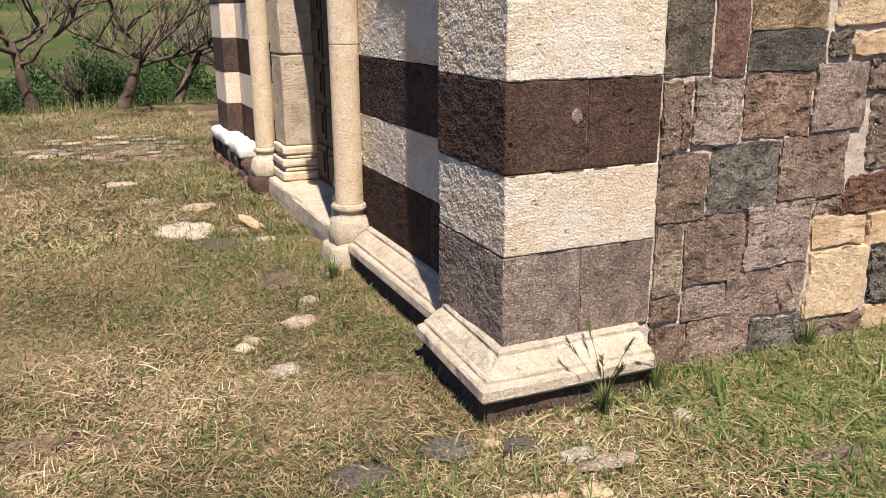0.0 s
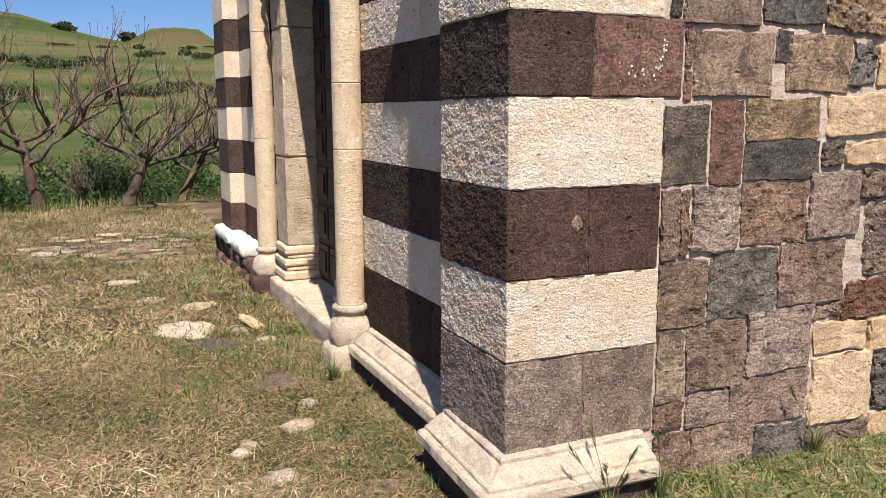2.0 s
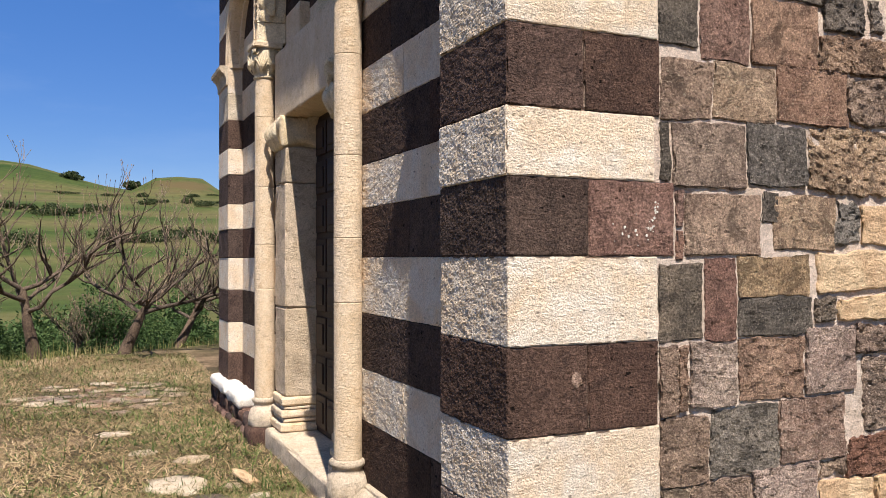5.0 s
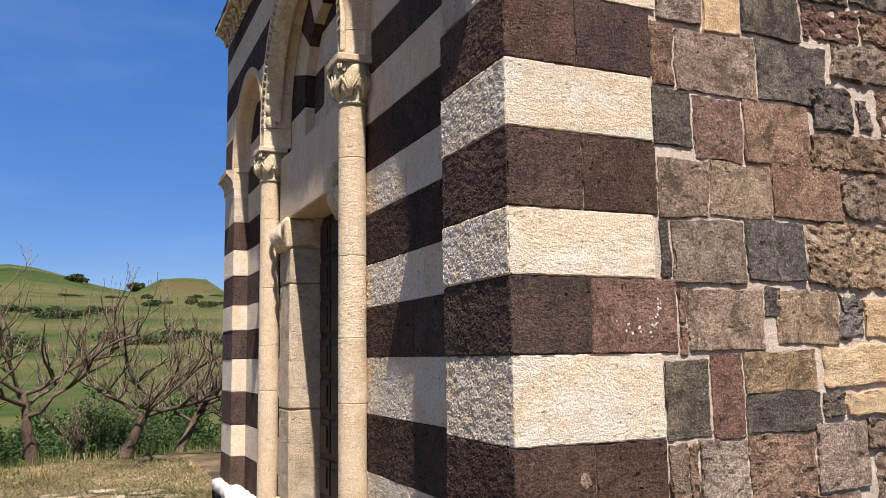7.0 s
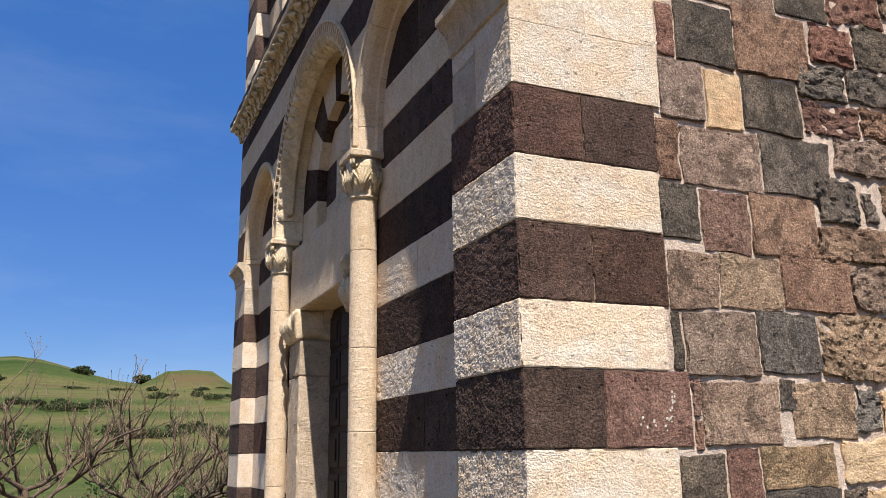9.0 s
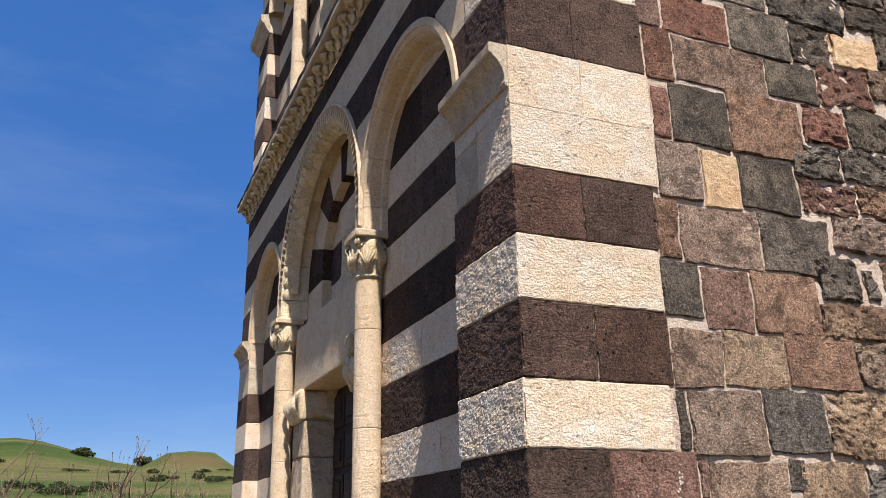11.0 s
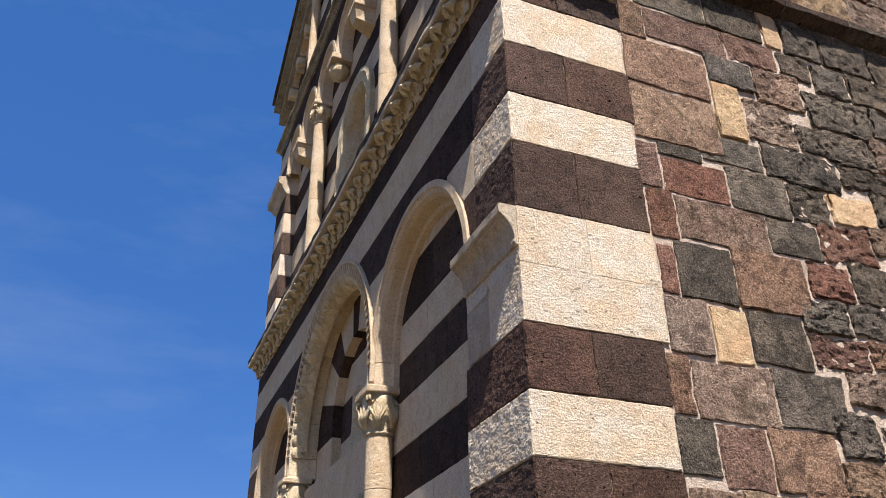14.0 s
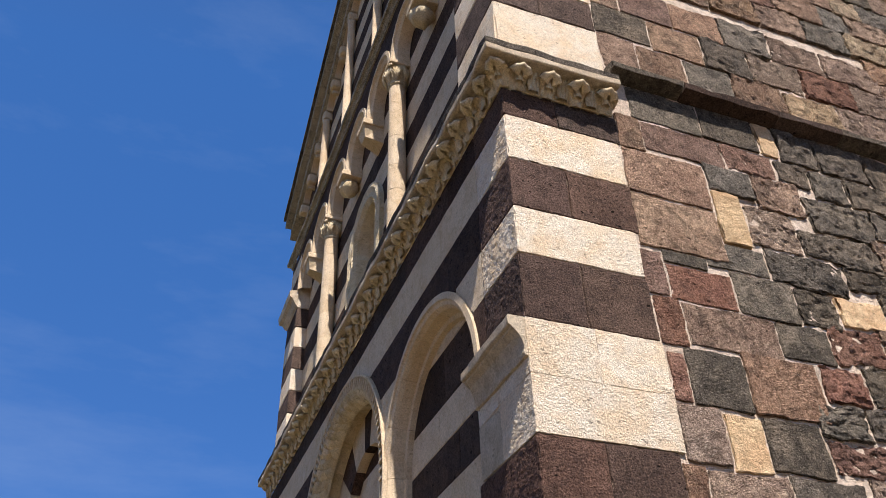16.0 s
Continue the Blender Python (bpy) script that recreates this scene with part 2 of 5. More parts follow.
def blades(name, stops, spec=0.2, patch=None, trans=0.0, rough=0.7):
    """Leaves or blades: colour by piece, drifting over the ground."""
    m, n, l, b = shade(name, rough, spec)
    geo = n.new("ShaderNodeNewGeometry")
    r = ramp(n, stops)
    f = geo.outputs["Random Per Island"]
    if patch:
        nz = noise_node(n, l, geo.outputs["Position"], patch[0], 3, 0.6)
        rr = ramp(n, [(0.36, (0.0,)), (0.64, (1.0,))])
        l.new(nz.outputs["Fac"], rr.inputs[0])
        f = math_node(n, l, "ADD", math_node(n, l, "MULTIPLY", f, 1 - patch[1]), math_node(n, l, "MULTIPLY", rr.outputs[0], patch[1]))
    l.new(f, r.inputs[0])
    l.new(r.outputs[0], b.inputs["Base Color"])
    if trans:
        t = n.new("ShaderNodeBsdfTranslucent")
        l.new(r.outputs[0], t.inputs["Color"])
        mx = n.new("ShaderNodeMixShader")
        mx.inputs[0].default_value = trans
        l.new(b.outputs[0], mx.inputs[1])
        l.new(t.outputs[0], mx.inputs[2])
        l.new(mx.outputs[0], n["Material Output"].inputs["Surface"])
    return m


WOOD = wood_material()
STRAW = blades("cut_grass", [(0.0, (0.040, 0.050, 0.016)), (0.25, (0.105, 0.094, 0.038)), (0.45, (0.240, 0.172, 0.090)), (0.8, (0.45, 0.335, 0.20)), (1.0, (0.70, 0.58, 0.41))], patch=(0.9, 0.35), trans=0.12)
GREEN = blades("green_grass", [(0.0, (0.032, 0.066, 0.014)), (0.45, (0.078, 0.125, 0.030)), (0.75, (0.155, 0.185, 0.062)), (1.0, (0.36, 0.33, 0.16))], patch=(1.2, 0.3), trans=0.2)
TALL = blades("rough_grass", [(0.0, (0.06, 0.09, 0.02)), (0.4, (0.13, 0.15, 0.045)), (0.7, (0.27, 0.24, 0.10)), (1.0, (0.46, 0.38, 0.20))], patch=(0.7, 0.4), trans=0.25)
SHRUB = blades("shrub_leaves", [(0.0, (0.028, 0.055, 0.018)), (0.5, (0.055, 0.100, 0.030)), (1.0, (0.12, 0.165, 0.06))], patch=(0.8, 0.4), trans=0.25)
FAR_SHRUB = blades("maquis_leaves", [(0.0, (0.020, 0.034, 0.012)), (0.6, (0.045, 0.062, 0.022)), (1.0, (0.085, 0.095, 0.04))], trans=0.1)
BARK = stone("bark", (0.082, 0.062, 0.048), (0.135, 0.105, 0.080), (0.045, 0.035, 0.028), 0.3, 1.0, 0.0, 0.3)
TWIG = stone("twig_bark", (0.190, 0.145, 0.105), (0.27, 0.21, 0.155), (0.09, 0.065, 0.05), 0.0, 0.4, 0.0, 0.3)


def ground_material():
    """Trodden earth and cut grass near the church, green meadow, straw fields and hills further off."""
    m, n, l, b = shade("ground", 0.95, 0.1)
    geo = n.new("ShaderNodeNewGeometry")
    pos = geo.outputs["Position"]
    a = noise_node(n, l, pos, 1.6, 6, 0.65)
    c = noise_node(n, l, pos, 34.0, 5, 0.7)
    near = ramp(n, [(0.32, (0.046, 0.040, 0.021)), (0.48, (0.088, 0.066, 0.040)), (0.60, (0.180, 0.128, 0.082)), (0.75, (0.30, 0.22, 0.155))])
    l.new(a.outputs["Fac"], near.inputs[0])
    rr = ramp(n, [(0.28, (0.5,)), (0.72, (1.35,))])
    l.new(c.outputs["Fac"], rr.inputs[0])
    ncol = mix(n, l, 1.0, near.outputs[0], rr.outputs[0], "MULTIPLY")
    # fields
    mp = n.new("ShaderNodeMapping")
    mp.inputs["Scale"].default_value = (0.012, 0.05, 0.02)
    l.new(pos, mp.inputs[0])
    d = noise_node(n, l, mp.outputs[0], 1.0, 4, 0.55)
    e = noise_node(n, l, pos, 0.5, 5, 0.7)
    field = ramp(n, [(0.30, (0.026, 0.048, 0.010)), (0.46, (0.050, 0.070, 0.018)), (0.60, (0.098, 0.092, 0.036)), (0.74, (0.058, 0.046, 0.025))])
    l.new(d.outputs["Fac"], field.inputs[0])
    r5 = ramp(n, [(0.3, (0.7,)), (0.7, (1.25,))])
    l.new(e.outputs["Fac"], r5.inputs[0])
    fcol = mix(n, l, 1.0, field.outputs[0], r5.outputs[0], "MULTIPLY")
    sep = n.new("ShaderNodeSeparateXYZ")
    l.new(pos, sep.inputs[0])
    k = ramp(n, [(0.0, (0.0,)), (1.0, (1.0,))])
    l.new(math_node(n, l, "MULTIPLY", math_node(n, l, "SUBTRACT", sep.outputs["Y"], 9.0), 0.25), k.inputs[0])
    # bare reddish earth on the far knoll
    away = n.new("ShaderNodeVectorMath")
    away.operation = "DISTANCE"
    l.new(pos, away.inputs[0])
    away.inputs[1].default_value = (27.0, 258.0, 30.0)
    scree = noise_node(n, l, pos, 0.12, 5, 0.65)
    reach = math_node(n, l, "ADD", math_node(n, l, "MULTIPLY", away.outputs["Value"], -0.05), math_node(n, l, "MULTIPLY", scree.outputs["Fac"], 1.6))
    red = ramp(n, [(0.0, (0.0,)), (0.35, (1.0,))])
    l.new(reach, red.inputs[0])
    fcol = mix(n, l, math_node(n, l, "MULTIPLY", red.outputs[0], 0.85), fcol, (0.098, 0.070, 0.034))
    l.new(mix(n, l, k.outputs[0], ncol, fcol), b.inputs["Base Color"])
    bp = n.new("ShaderNodeBump")
    bp.inputs["Strength"].default_value = 0.8
    bp.inputs["Distance"].default_value = 0.02
    l.new(c.outputs["Fac"], bp.inputs["Height"])
    l.new(bp.outputs[0], b.inputs["Normal"])
    return m


GROUND = ground_material()


# ---------------------------------------------------------------- mesh helpers
def mesh_of(name, verts, faces, material, smooth=False):
    me = bpy.data.meshes.new(name)
    me.from_pydata(verts, [], faces)
    if material:
        me.materials.append(material)
    if smooth:
        me.polygons.foreach_set("use_smooth", [True] * len(me.polygons))
    me.update()
    return me


def thing(name, label, category, kind="", group="", at=(0, 0, 0)):
    ob = new(name)
    ob.location = at
    return tagged(ob, label, category, group, kind)


def part(name, me, parent, label="", at=(0, 0, 0)):
    ob = new(name, me)
    ob.parent = parent
    ob.location = at
    return tagged(ob, label)


def rounded_box(lo, hi, bevel=0.012, rough=0.004, cell=0.09, seed=0, chip=0.0, warp=0.0, peck=0.0):
    """Faces of a hewn block: rounded, slightly uneven edges and bulging faces."""
    lo, hi = Vector(lo), Vector(hi)
    rnd = Vector((seed * 1.37 % 91, seed * 2.11 % 83, seed * 0.73 % 77))
    cuts = []
    for k in range(3):
        size = hi[k] - lo[k]
        bv = min(bevel, size * 0.3)
        n = max(1, min(120 if peck else 16, round((size - 2 * bv) / cell)))
        cuts.append([lo[k]] + [lo[k] + bv + (size - 2 * bv) * i / n for i in range(n + 1)] + [hi[k]])
    verts, faces, index = [], [], {}

    def vert(i, j, k):
        key = (i, j, k)
        if key not in index:
            p = Vector((cuts[0][i], cuts[1][j], cuts[2][k]))
            q = Vector([min(max(p[a], cuts[a][1]), cuts[a][-2]) for a in range(3)])
            d = p - q
            edges = sum(abs(d[a]) > 1e-6 for a in range(3))
            if edges:
                nrm = d.normalized()
                bv = min(bevel, *(abs(d[a]) for a in range(3) if abs(d[a]) > 1e-6))
                p = q + nrm * bv
                w = 0.8 * noise.noise(p * 9 + rnd) + 0.9 * noise.noise(Vector((p.x * 27, p.y * 27, p.z * 38)) + rnd)
                p += nrm * rough * w
                if peck:
                    dig = peck * (0.65 if abs(nrm.y) > 0.7 else 1.0)
                    hollow = max(0.0, noise.noise(p * 26 + rnd) - 0.22) if peck > 0.005 else 0.0
                    p += nrm * dig * (0.45 * noise.noise(p * 58 + rnd) + noise.noise(Vector((p.x * 112, p.y * 112, p.z * 140)) + rnd) - 3.0 * hollow)
                if edges > 1 and chip:
                    c = max(0.0, noise.noise(p * 19 + rnd * 1.7) - 0.12)
                    p -= nrm * chip * c * 2
            if warp:
                p += warp * Vector((noise.noise(p * 5.5), 0, noise.noise(p * 5.5 + Vector((31, 7, 3))))) + 0.4 * warp * Vector((noise.noise(p * 21), 0, noise.noise(p * 21 + Vector((11, 5, 2)))))
            index[key] = len(verts)
            verts.append(tuple(p))
        return index[key]

    na, nb, nc = (len(c) - 1 for c in cuts)
    for (u, nu), (v, nv), (w, nw), flip in (((0, na), (1, nb), (2, nc), 0), ((1, nb), (2, nc), (0, na), 0), ((2, nc), (0, na), (1, nb), 0)):
        for side in (0, nw):
            for a in range(nu):
                for c in range(nv):
                    ids = []
                    for da, dc in ((0, 0), (1, 0), (1, 1), (0, 1)):
                        key = [0, 0, 0]
                        key[u], key[v], key[w] = a + da, c + dc, side
                        ids.append(vert(*key))
                    faces.append(ids if side else ids[::-1])
    return verts, faces


SEED = [0]


def block(parent, lo, hi, material, name="block", bevel=0.010, rough=0.003, cell=0.09, chip=0.012, smooth=False, warp=0.0, peck=0.0):
    SEED[0] += 1
    v, f = rounded_box(lo, hi, bevel, rough, cell, SEED[0], chip, warp, peck)
    return part(name, mesh_of(name, v, f, material, smooth), parent)


def ring_faces(n, m, closed_n=False, closed_m=True):
    """Quads of a grid of n rings with m vertices each."""
    out = []
    for i in range(n if closed_n else n - 1):
        for j in range(m if closed_m else m - 1):
            a, b = i * m + j, i * m + (j + 1) % m
            c, d = ((i + 1) % n) * m + (j + 1) % m, ((i + 1) % n) * m + j
            out.append((a, b, c, d))
    return out


def lathe(name, profile, material, seg=28, rough=0.002, seed=1, smooth=True, stretch=1.0):
    """A turned piece round the z axis, with a little unevenness. profile: rows of radius, height."""
    verts = []
    for r, z in profile:
        for j in range(seg):
            a = 2 * math.pi * j / seg
            rr = r + rough * noise.noise((math.cos(a) * 3 + seed, math.sin(a) * 3, z * 9))
            verts.append((rr * math.cos(a), rr * math.sin(a) * stretch, z))
    faces = ring_faces(len(profile), seg)
    faces.append(tuple(range(seg))[::-1])
    faces.append(tuple(range((len(profile) - 1) * seg, len(profile) * seg)))
    return mesh_of(name, verts, faces, material, smooth)


def sweep_arc(name, cy, cz, profile, a0, a1, steps, material, rough=0.0025, smooth=False):
    """A moulding swept along an arc in the facade's plane. profile: rows of radius, x (a closed outline)."""
    verts = []
    m = len(profile)
    for i in range(steps + 1):
        a = a0 + (a1 - a0) * i / steps
        for r, x in profile:
            w = rough * noise.noise((r * 9, a * 4 + cy, x * 9 + cz))
            verts.append((x + w, cy + (r + w) * math.cos(a), cz + (r + w) * math.sin(a)))
    faces = ring_faces(steps + 1, m)
    faces.append(tuple(range(m))[::-1])
    faces.append(tuple(range(steps * m, (steps + 1) * m)))
    return mesh_of(name, verts, faces, material, smooth)


def sweep_line(name, profile, path, material, rough=0.003, cell=0.08, smooth=False):
    """A moulding along a plan path of (x, y) corners, mitred. profile: rows of outward offset, z."""
    pts = [Vector((*p, 0)) for p in path]
    outs = []
    for i in range(len(pts)):
        dirs = [(pts[j + 1] - pts[j]).normalized() for j in (i - 1, i) if 0 <= j < len(pts) - 1]
        ns = [Vector((d.y, -d.x, 0)) for d in dirs]
        s = sum(ns, Vector())
        outs.append(s / max(0.3, s.dot(ns[0])))
    rows = []
    for i in range(len(pts) - 1):
        n = max(1, round((pts[i + 1] - pts[i]).length / cell))
        for k in range(n + (i == len(pts) - 2)):
            t = k / n
            rows.append((pts[i].lerp(pts[i + 1], t), outs[i].lerp(outs[i + 1], t)))
    verts = []
    for p, o in rows:
        for d, z in profile:
            w = rough * (noise.noise((p.x * 7 + d * 9, p.y * 7, z * 13)) + 0.6 * noise.noise((p.x * 23, p.y * 23, z * 31)))
            verts.append((p.x + o.x * (d + w), p.y + o.y * (d + w), z + w))
    m = len(profile)
    faces = ring_faces(len(rows), m)
    faces.append(tuple(range(m))[::-1])
    faces.append(tuple(range((len(rows) - 1) * m, len(rows) * m)))
    return mesh_of(name, verts, faces, material, smooth)


def slab_between(name, y0, y1, low, high, x0, x1, material, step=0.03):
    """A wall piece between two curves low(y) and high(y), x0 in front and x1 behind, or None."""
    n = max(2, math.ceil((y1 - y0) / step))
    ys = [y0 + (y1 - y0) * i / n for i in range(n + 1)]
    verts, faces = [], []
    run = []

    def flush():
        if len(run) < 2:
            return
        base = len(verts)
        for y in run:
            a, b = low(y), high(y)
            b = max(b, a + 0.001)
            w = 0.002 * noise.noise((y * 11, a * 9, b * 5))
            verts.extend([(x0 + w, y, a), (x0 + w, y, b), (x1, y, b), (x1, y, a)])
        faces.extend([[base + i for i in f] for f in ring_faces(len(run), 4)])
        faces.append((base + 3, base + 2, base + 1, base))
        e = base + 4 * (len(run) - 1)
        faces.append((e, e + 1, e + 2, e + 3))

    for y in ys:
        if high(y) - low(y) > 0.004:
            run.append(y)
        else:
            flush()
            run.clear()
    flush()
    return mesh_of(name, verts, faces, material) if verts else None


def blob(name, size, material, seed, rings=7, seg=10, lump=0.25, smooth=True):
    """An irregular pebble or lump, its base at z = 0."""
    verts = []
    for i in range(rings + 1):
        p = math.pi * i / rings
        for j in range(seg):
            a = 2 * math.pi * j / seg
            v = Vector((math.sin(p) * math.cos(a), math.sin(p) * math.sin(a), -math.cos(p)))
            v *= 1 + lump * noise.noise(v * 1.7 + Vector((seed * 3.1, seed, 0))) + 0.4 * lump * noise.noise(v * 5 + Vector((seed, 0, 9)))
            verts.append((v.x * size[0], v.y * size[1], (v.z + 0.6) * size[2]))
    return mesh_of(name, verts, ring_faces(rings + 1, seg), material, smooth)


def tube(verts, faces, pts, radii, seg=5):
    base = len(verts)
    n = len(pts)
    for i, (p, r) in enumerate(zip(pts, radii)):
        d = (pts[min(i + 1, n - 1)] - pts[max(i - 1, 0)]).normalized()
        u = d.orthogonal().normalized()
        w = d.cross(u)
        for j in range(seg):
            a = 2 * math.pi * j / seg
            verts.append(tuple(p + r * (math.cos(a) * u + math.sin(a) * w)))
    faces.extend([[base + q for q in f] for f in ring_faces(n, seg)])


# ---------------------------------------------------------------- ground
def ground_height(x, y):
    """Flat round the church, a bank beyond it, a shallow valley and hills."""
    r = math.hypot(x - 3, (y - 2.7))
    flat = 0.015 * noise.noise((x * 0.9, y * 0.9, 0)) + 0.006 * noise.noise((x * 4, y * 4, 3))
    edge = 8.2 + 0.5 * noise.noise((x * 0.4, y * 0.4, 5))
    d = r - edge
    if d <= 0:
        return flat
    bank = -1.5 * (1 - math.exp(-d / 2.2))
    far = max(0.0, r - 28)
    roll = 0.5 * noise.noise((x * 0.03, y * 0.03, 1)) * min(1, far / 30)
    rise = 36 * (1 - math.exp(-(max(0.0, r - 25) / 240) ** 1.6))
    ang = math.atan2(x + 1.2, y + 2.1)
    hump = 11.0 * math.exp(-((ang + 0.075) / 0.085) ** 2) * (1 - math.exp(-(max(0, r - 210) / 70) ** 2))
    knoll = 6.0 * math.exp(-(abs(ang - 0.110) / 0.040) ** 5) * (1 - math.exp(-(max(0, r - 235) / 25) ** 2)) * (0.3 + 0.7 * math.exp(-(max(0, r - 290) / 60) ** 2))
    ripple = 0.9 * noise.noise((x * 0.02, y * 0.02, 7)) * min(1, far / 80)
    return flat + bank + roll + rise + hump + knoll + ripple


def build_ground():
    rows = [0.0]
    r = 0.25
    while r < 12:
        rows.append(r)
        r += 0.22
    while r < 900:
        rows.append(r)
        r *= 1.07
    seg = 240
    verts = []
    for r in rows:
        for j in range(seg):
            a = 2 * math.pi * j / seg
            x, y = r * math.cos(a) + 0.3, r * math.sin(a) + 2.2
            verts.append((x, y, ground_height(x, y)))
    ob = new("ground", mesh_of("ground", verts, ring_faces(len(rows), seg), GROUND, True))
    tagged(ob, "dry cut grass and bare earth, green meadows and hills beyond", "ground", kind="structure")


build_ground()

# ---------------------------------------------------------------- church: plan
W = 5.36            # facade width
YC = W / 2          # its axis
REC = 0.12          # depth of the blind bays
COL = (1.71, W - 1.71)
PIL = 0.49          # pilaster width on the facade
# course heights shared by pilasters and bays, from the plinth up to the string course
Z = [0.20, 0.492, 0.743, 1.013, 1.283, 1.522, 1.732, 1.98, 2.20, 2.44]
HIGH = [2.90, 3.20, 3.44, 3.71, 3.975, 4.148]
SPRING, R_SIDE, R_MID = 2.92, 0.655, 1.0
Y_SIDE = (1.065, W - 1.065)

walls = thing("wall_facade", "striped limestone and dark basalt church front", "wall", "structure")
side = thing("wall_south", "rough side wall of brown and grey trachyte blocks with pale mortar", "wall", "structure")
north = thing("wall_north", "far side wall of dark stone", "wall", "structure")


def core(name, lo, hi, parent, mat=MORTAR):
    v, f = rounded_box(lo, hi, 0.005, 0.0, 3.0, 1)
    return part(name, mesh_of(name, v, f, mat), parent)


for m in (0, 1):
    for lo, hi in (((0.17, 0.06, -0.3), (0.75, 1.72, 6.9)), ((0.34, 1.715, -0.3), (0.75, 2.09, 6.9)), ((0.007, 0.007, 0.2), (0.5, PIL - 0.012, 2.44)), ((0.007, 0.007, 2.88), (0.5, 0.3, 4.05))):
        if m:
            lo, hi = (lo[0], W - hi[1], lo[2]), (hi[0], W - lo[1], hi[2])
        core("mortar_bed", lo, hi, walls, MORTAR if lo[0] > 0.1 else BASALT_GREY)
core("mortar_bed", (0.36, 2.08, 2.24), (0.75, 3.28, 6.9), walls)
core("mortar_bed", (0.22, 0.022, -0.3), (11.0, 0.6, 7.3), side)
core("mortar_bed", (0.22, W - 0.6, -0.3), (11.0, W - 0.02, 7.3), north)
end_wall = new("wall_east", mesh_of("wall_east", *rounded_box((10.6, 0.1, -0.3), (11.1, W - 0.1, 9.2), 0.01, 0, 3), BROWN))
tagged(end_wall, "plain stone end wall of the church", "wall", kind="structure")

# ---- corner pilasters
for k in range(9):
    z0, z1 = Z[k], Z[k + 1]
    light = k % 2 == 1
    wob = 0.004 * math.sin(k * 2.3)
    for far in (False, True):
        def put(x0, x1, ya, yb, mat):
            if far:
                ya, yb = W - yb, W - ya
            block(walls, (x0, ya, z0 + 0.001), (x1, yb, z1 - 0.001), mat, bevel=0.005, rough=0.002, cell=0.4 if far else 0.0055, chip=0.034, peck=0.0 if far else 0.0019, smooth=False)
        if light:
            put(0 + wob, 0.548 + 0.01 * math.sin(k), 0, PIL, LIME)
        else:
            first = BASALT_GREY if k == 0 and not far else BASALT
            xe = (0.551, 0.548, 0.615, 0.56, 0.56)[k // 2]
            xm = (0.275, 0.28, 0.286, 0.268, 0.26)[k // 2]
            put(0, xm, 0, PIL, first)
            put(xm + 0.002, xe, 0.0, 0.3, first if k != 4 else RED)
    # bays between pilaster and portal
    for lo, hi in ((PIL + 0.002, 1.80), (W - 1.80, W - PIL - 0.002)):
        cuts = [lo, lo + (hi - lo) * (0.28 + 0.17 * ((k * 7) % 3)), hi] if k % 2 == 0 else [lo, lo + (hi - lo) * (0.2 + 0.3 * ((k * 5) % 3) / 2), hi]
        for a, b in zip(cuts, cuts[1:]):
            block(walls, (REC, a + 0.0008, z0 + 0.0008), (0.3, b - 0.0008, z1 - 0.0008), LIME if light else BASALT_DARK, bevel=0.003, rough=0.002, cell=0.0075 if hi < YC else 0.12, chip=0.006, peck=0.0019 if hi < YC else 0.0)

# ---- tympana of the side bays
for lo, hi in ((0.40, 1.75), (W - 1.75, W - 0.40)):
    for z0, z1, mat in ((2.44, 2.69, LIME_SMOOTH), (2.69, 2.905, BASALT_DARK), (2.905, 3.11, LIME_SMOOTH), (3.11, 3.40, BASALT_DARK), (3.40, 3.62, LIME_SMOOTH)):
        m = (lo + hi) / 2 + 0.15 * math.sin(z0 * 9)
        for a, b in ((lo, m), (m, hi)):
            block(walls, (REC, a + 0.0008, z0 + 0.0008), (0.3, b - 0.0008, z1 - 0.0008), mat, bevel=0.004, rough=0.002, cell=0.14, chip=0.006)


# ---- spandrel wall above the capitals, cut by the three arches
def arch_low(y):
    z = 0.0
    for cy, r in ((Y_SIDE[0], R_SIDE), (YC, R_MID), (Y_SIDE[1], R_SIDE)):
        d = abs(y - cy)
        if d < r:
            z = max(z, SPRING + math.sqrt(r * r - d * d))
    return z


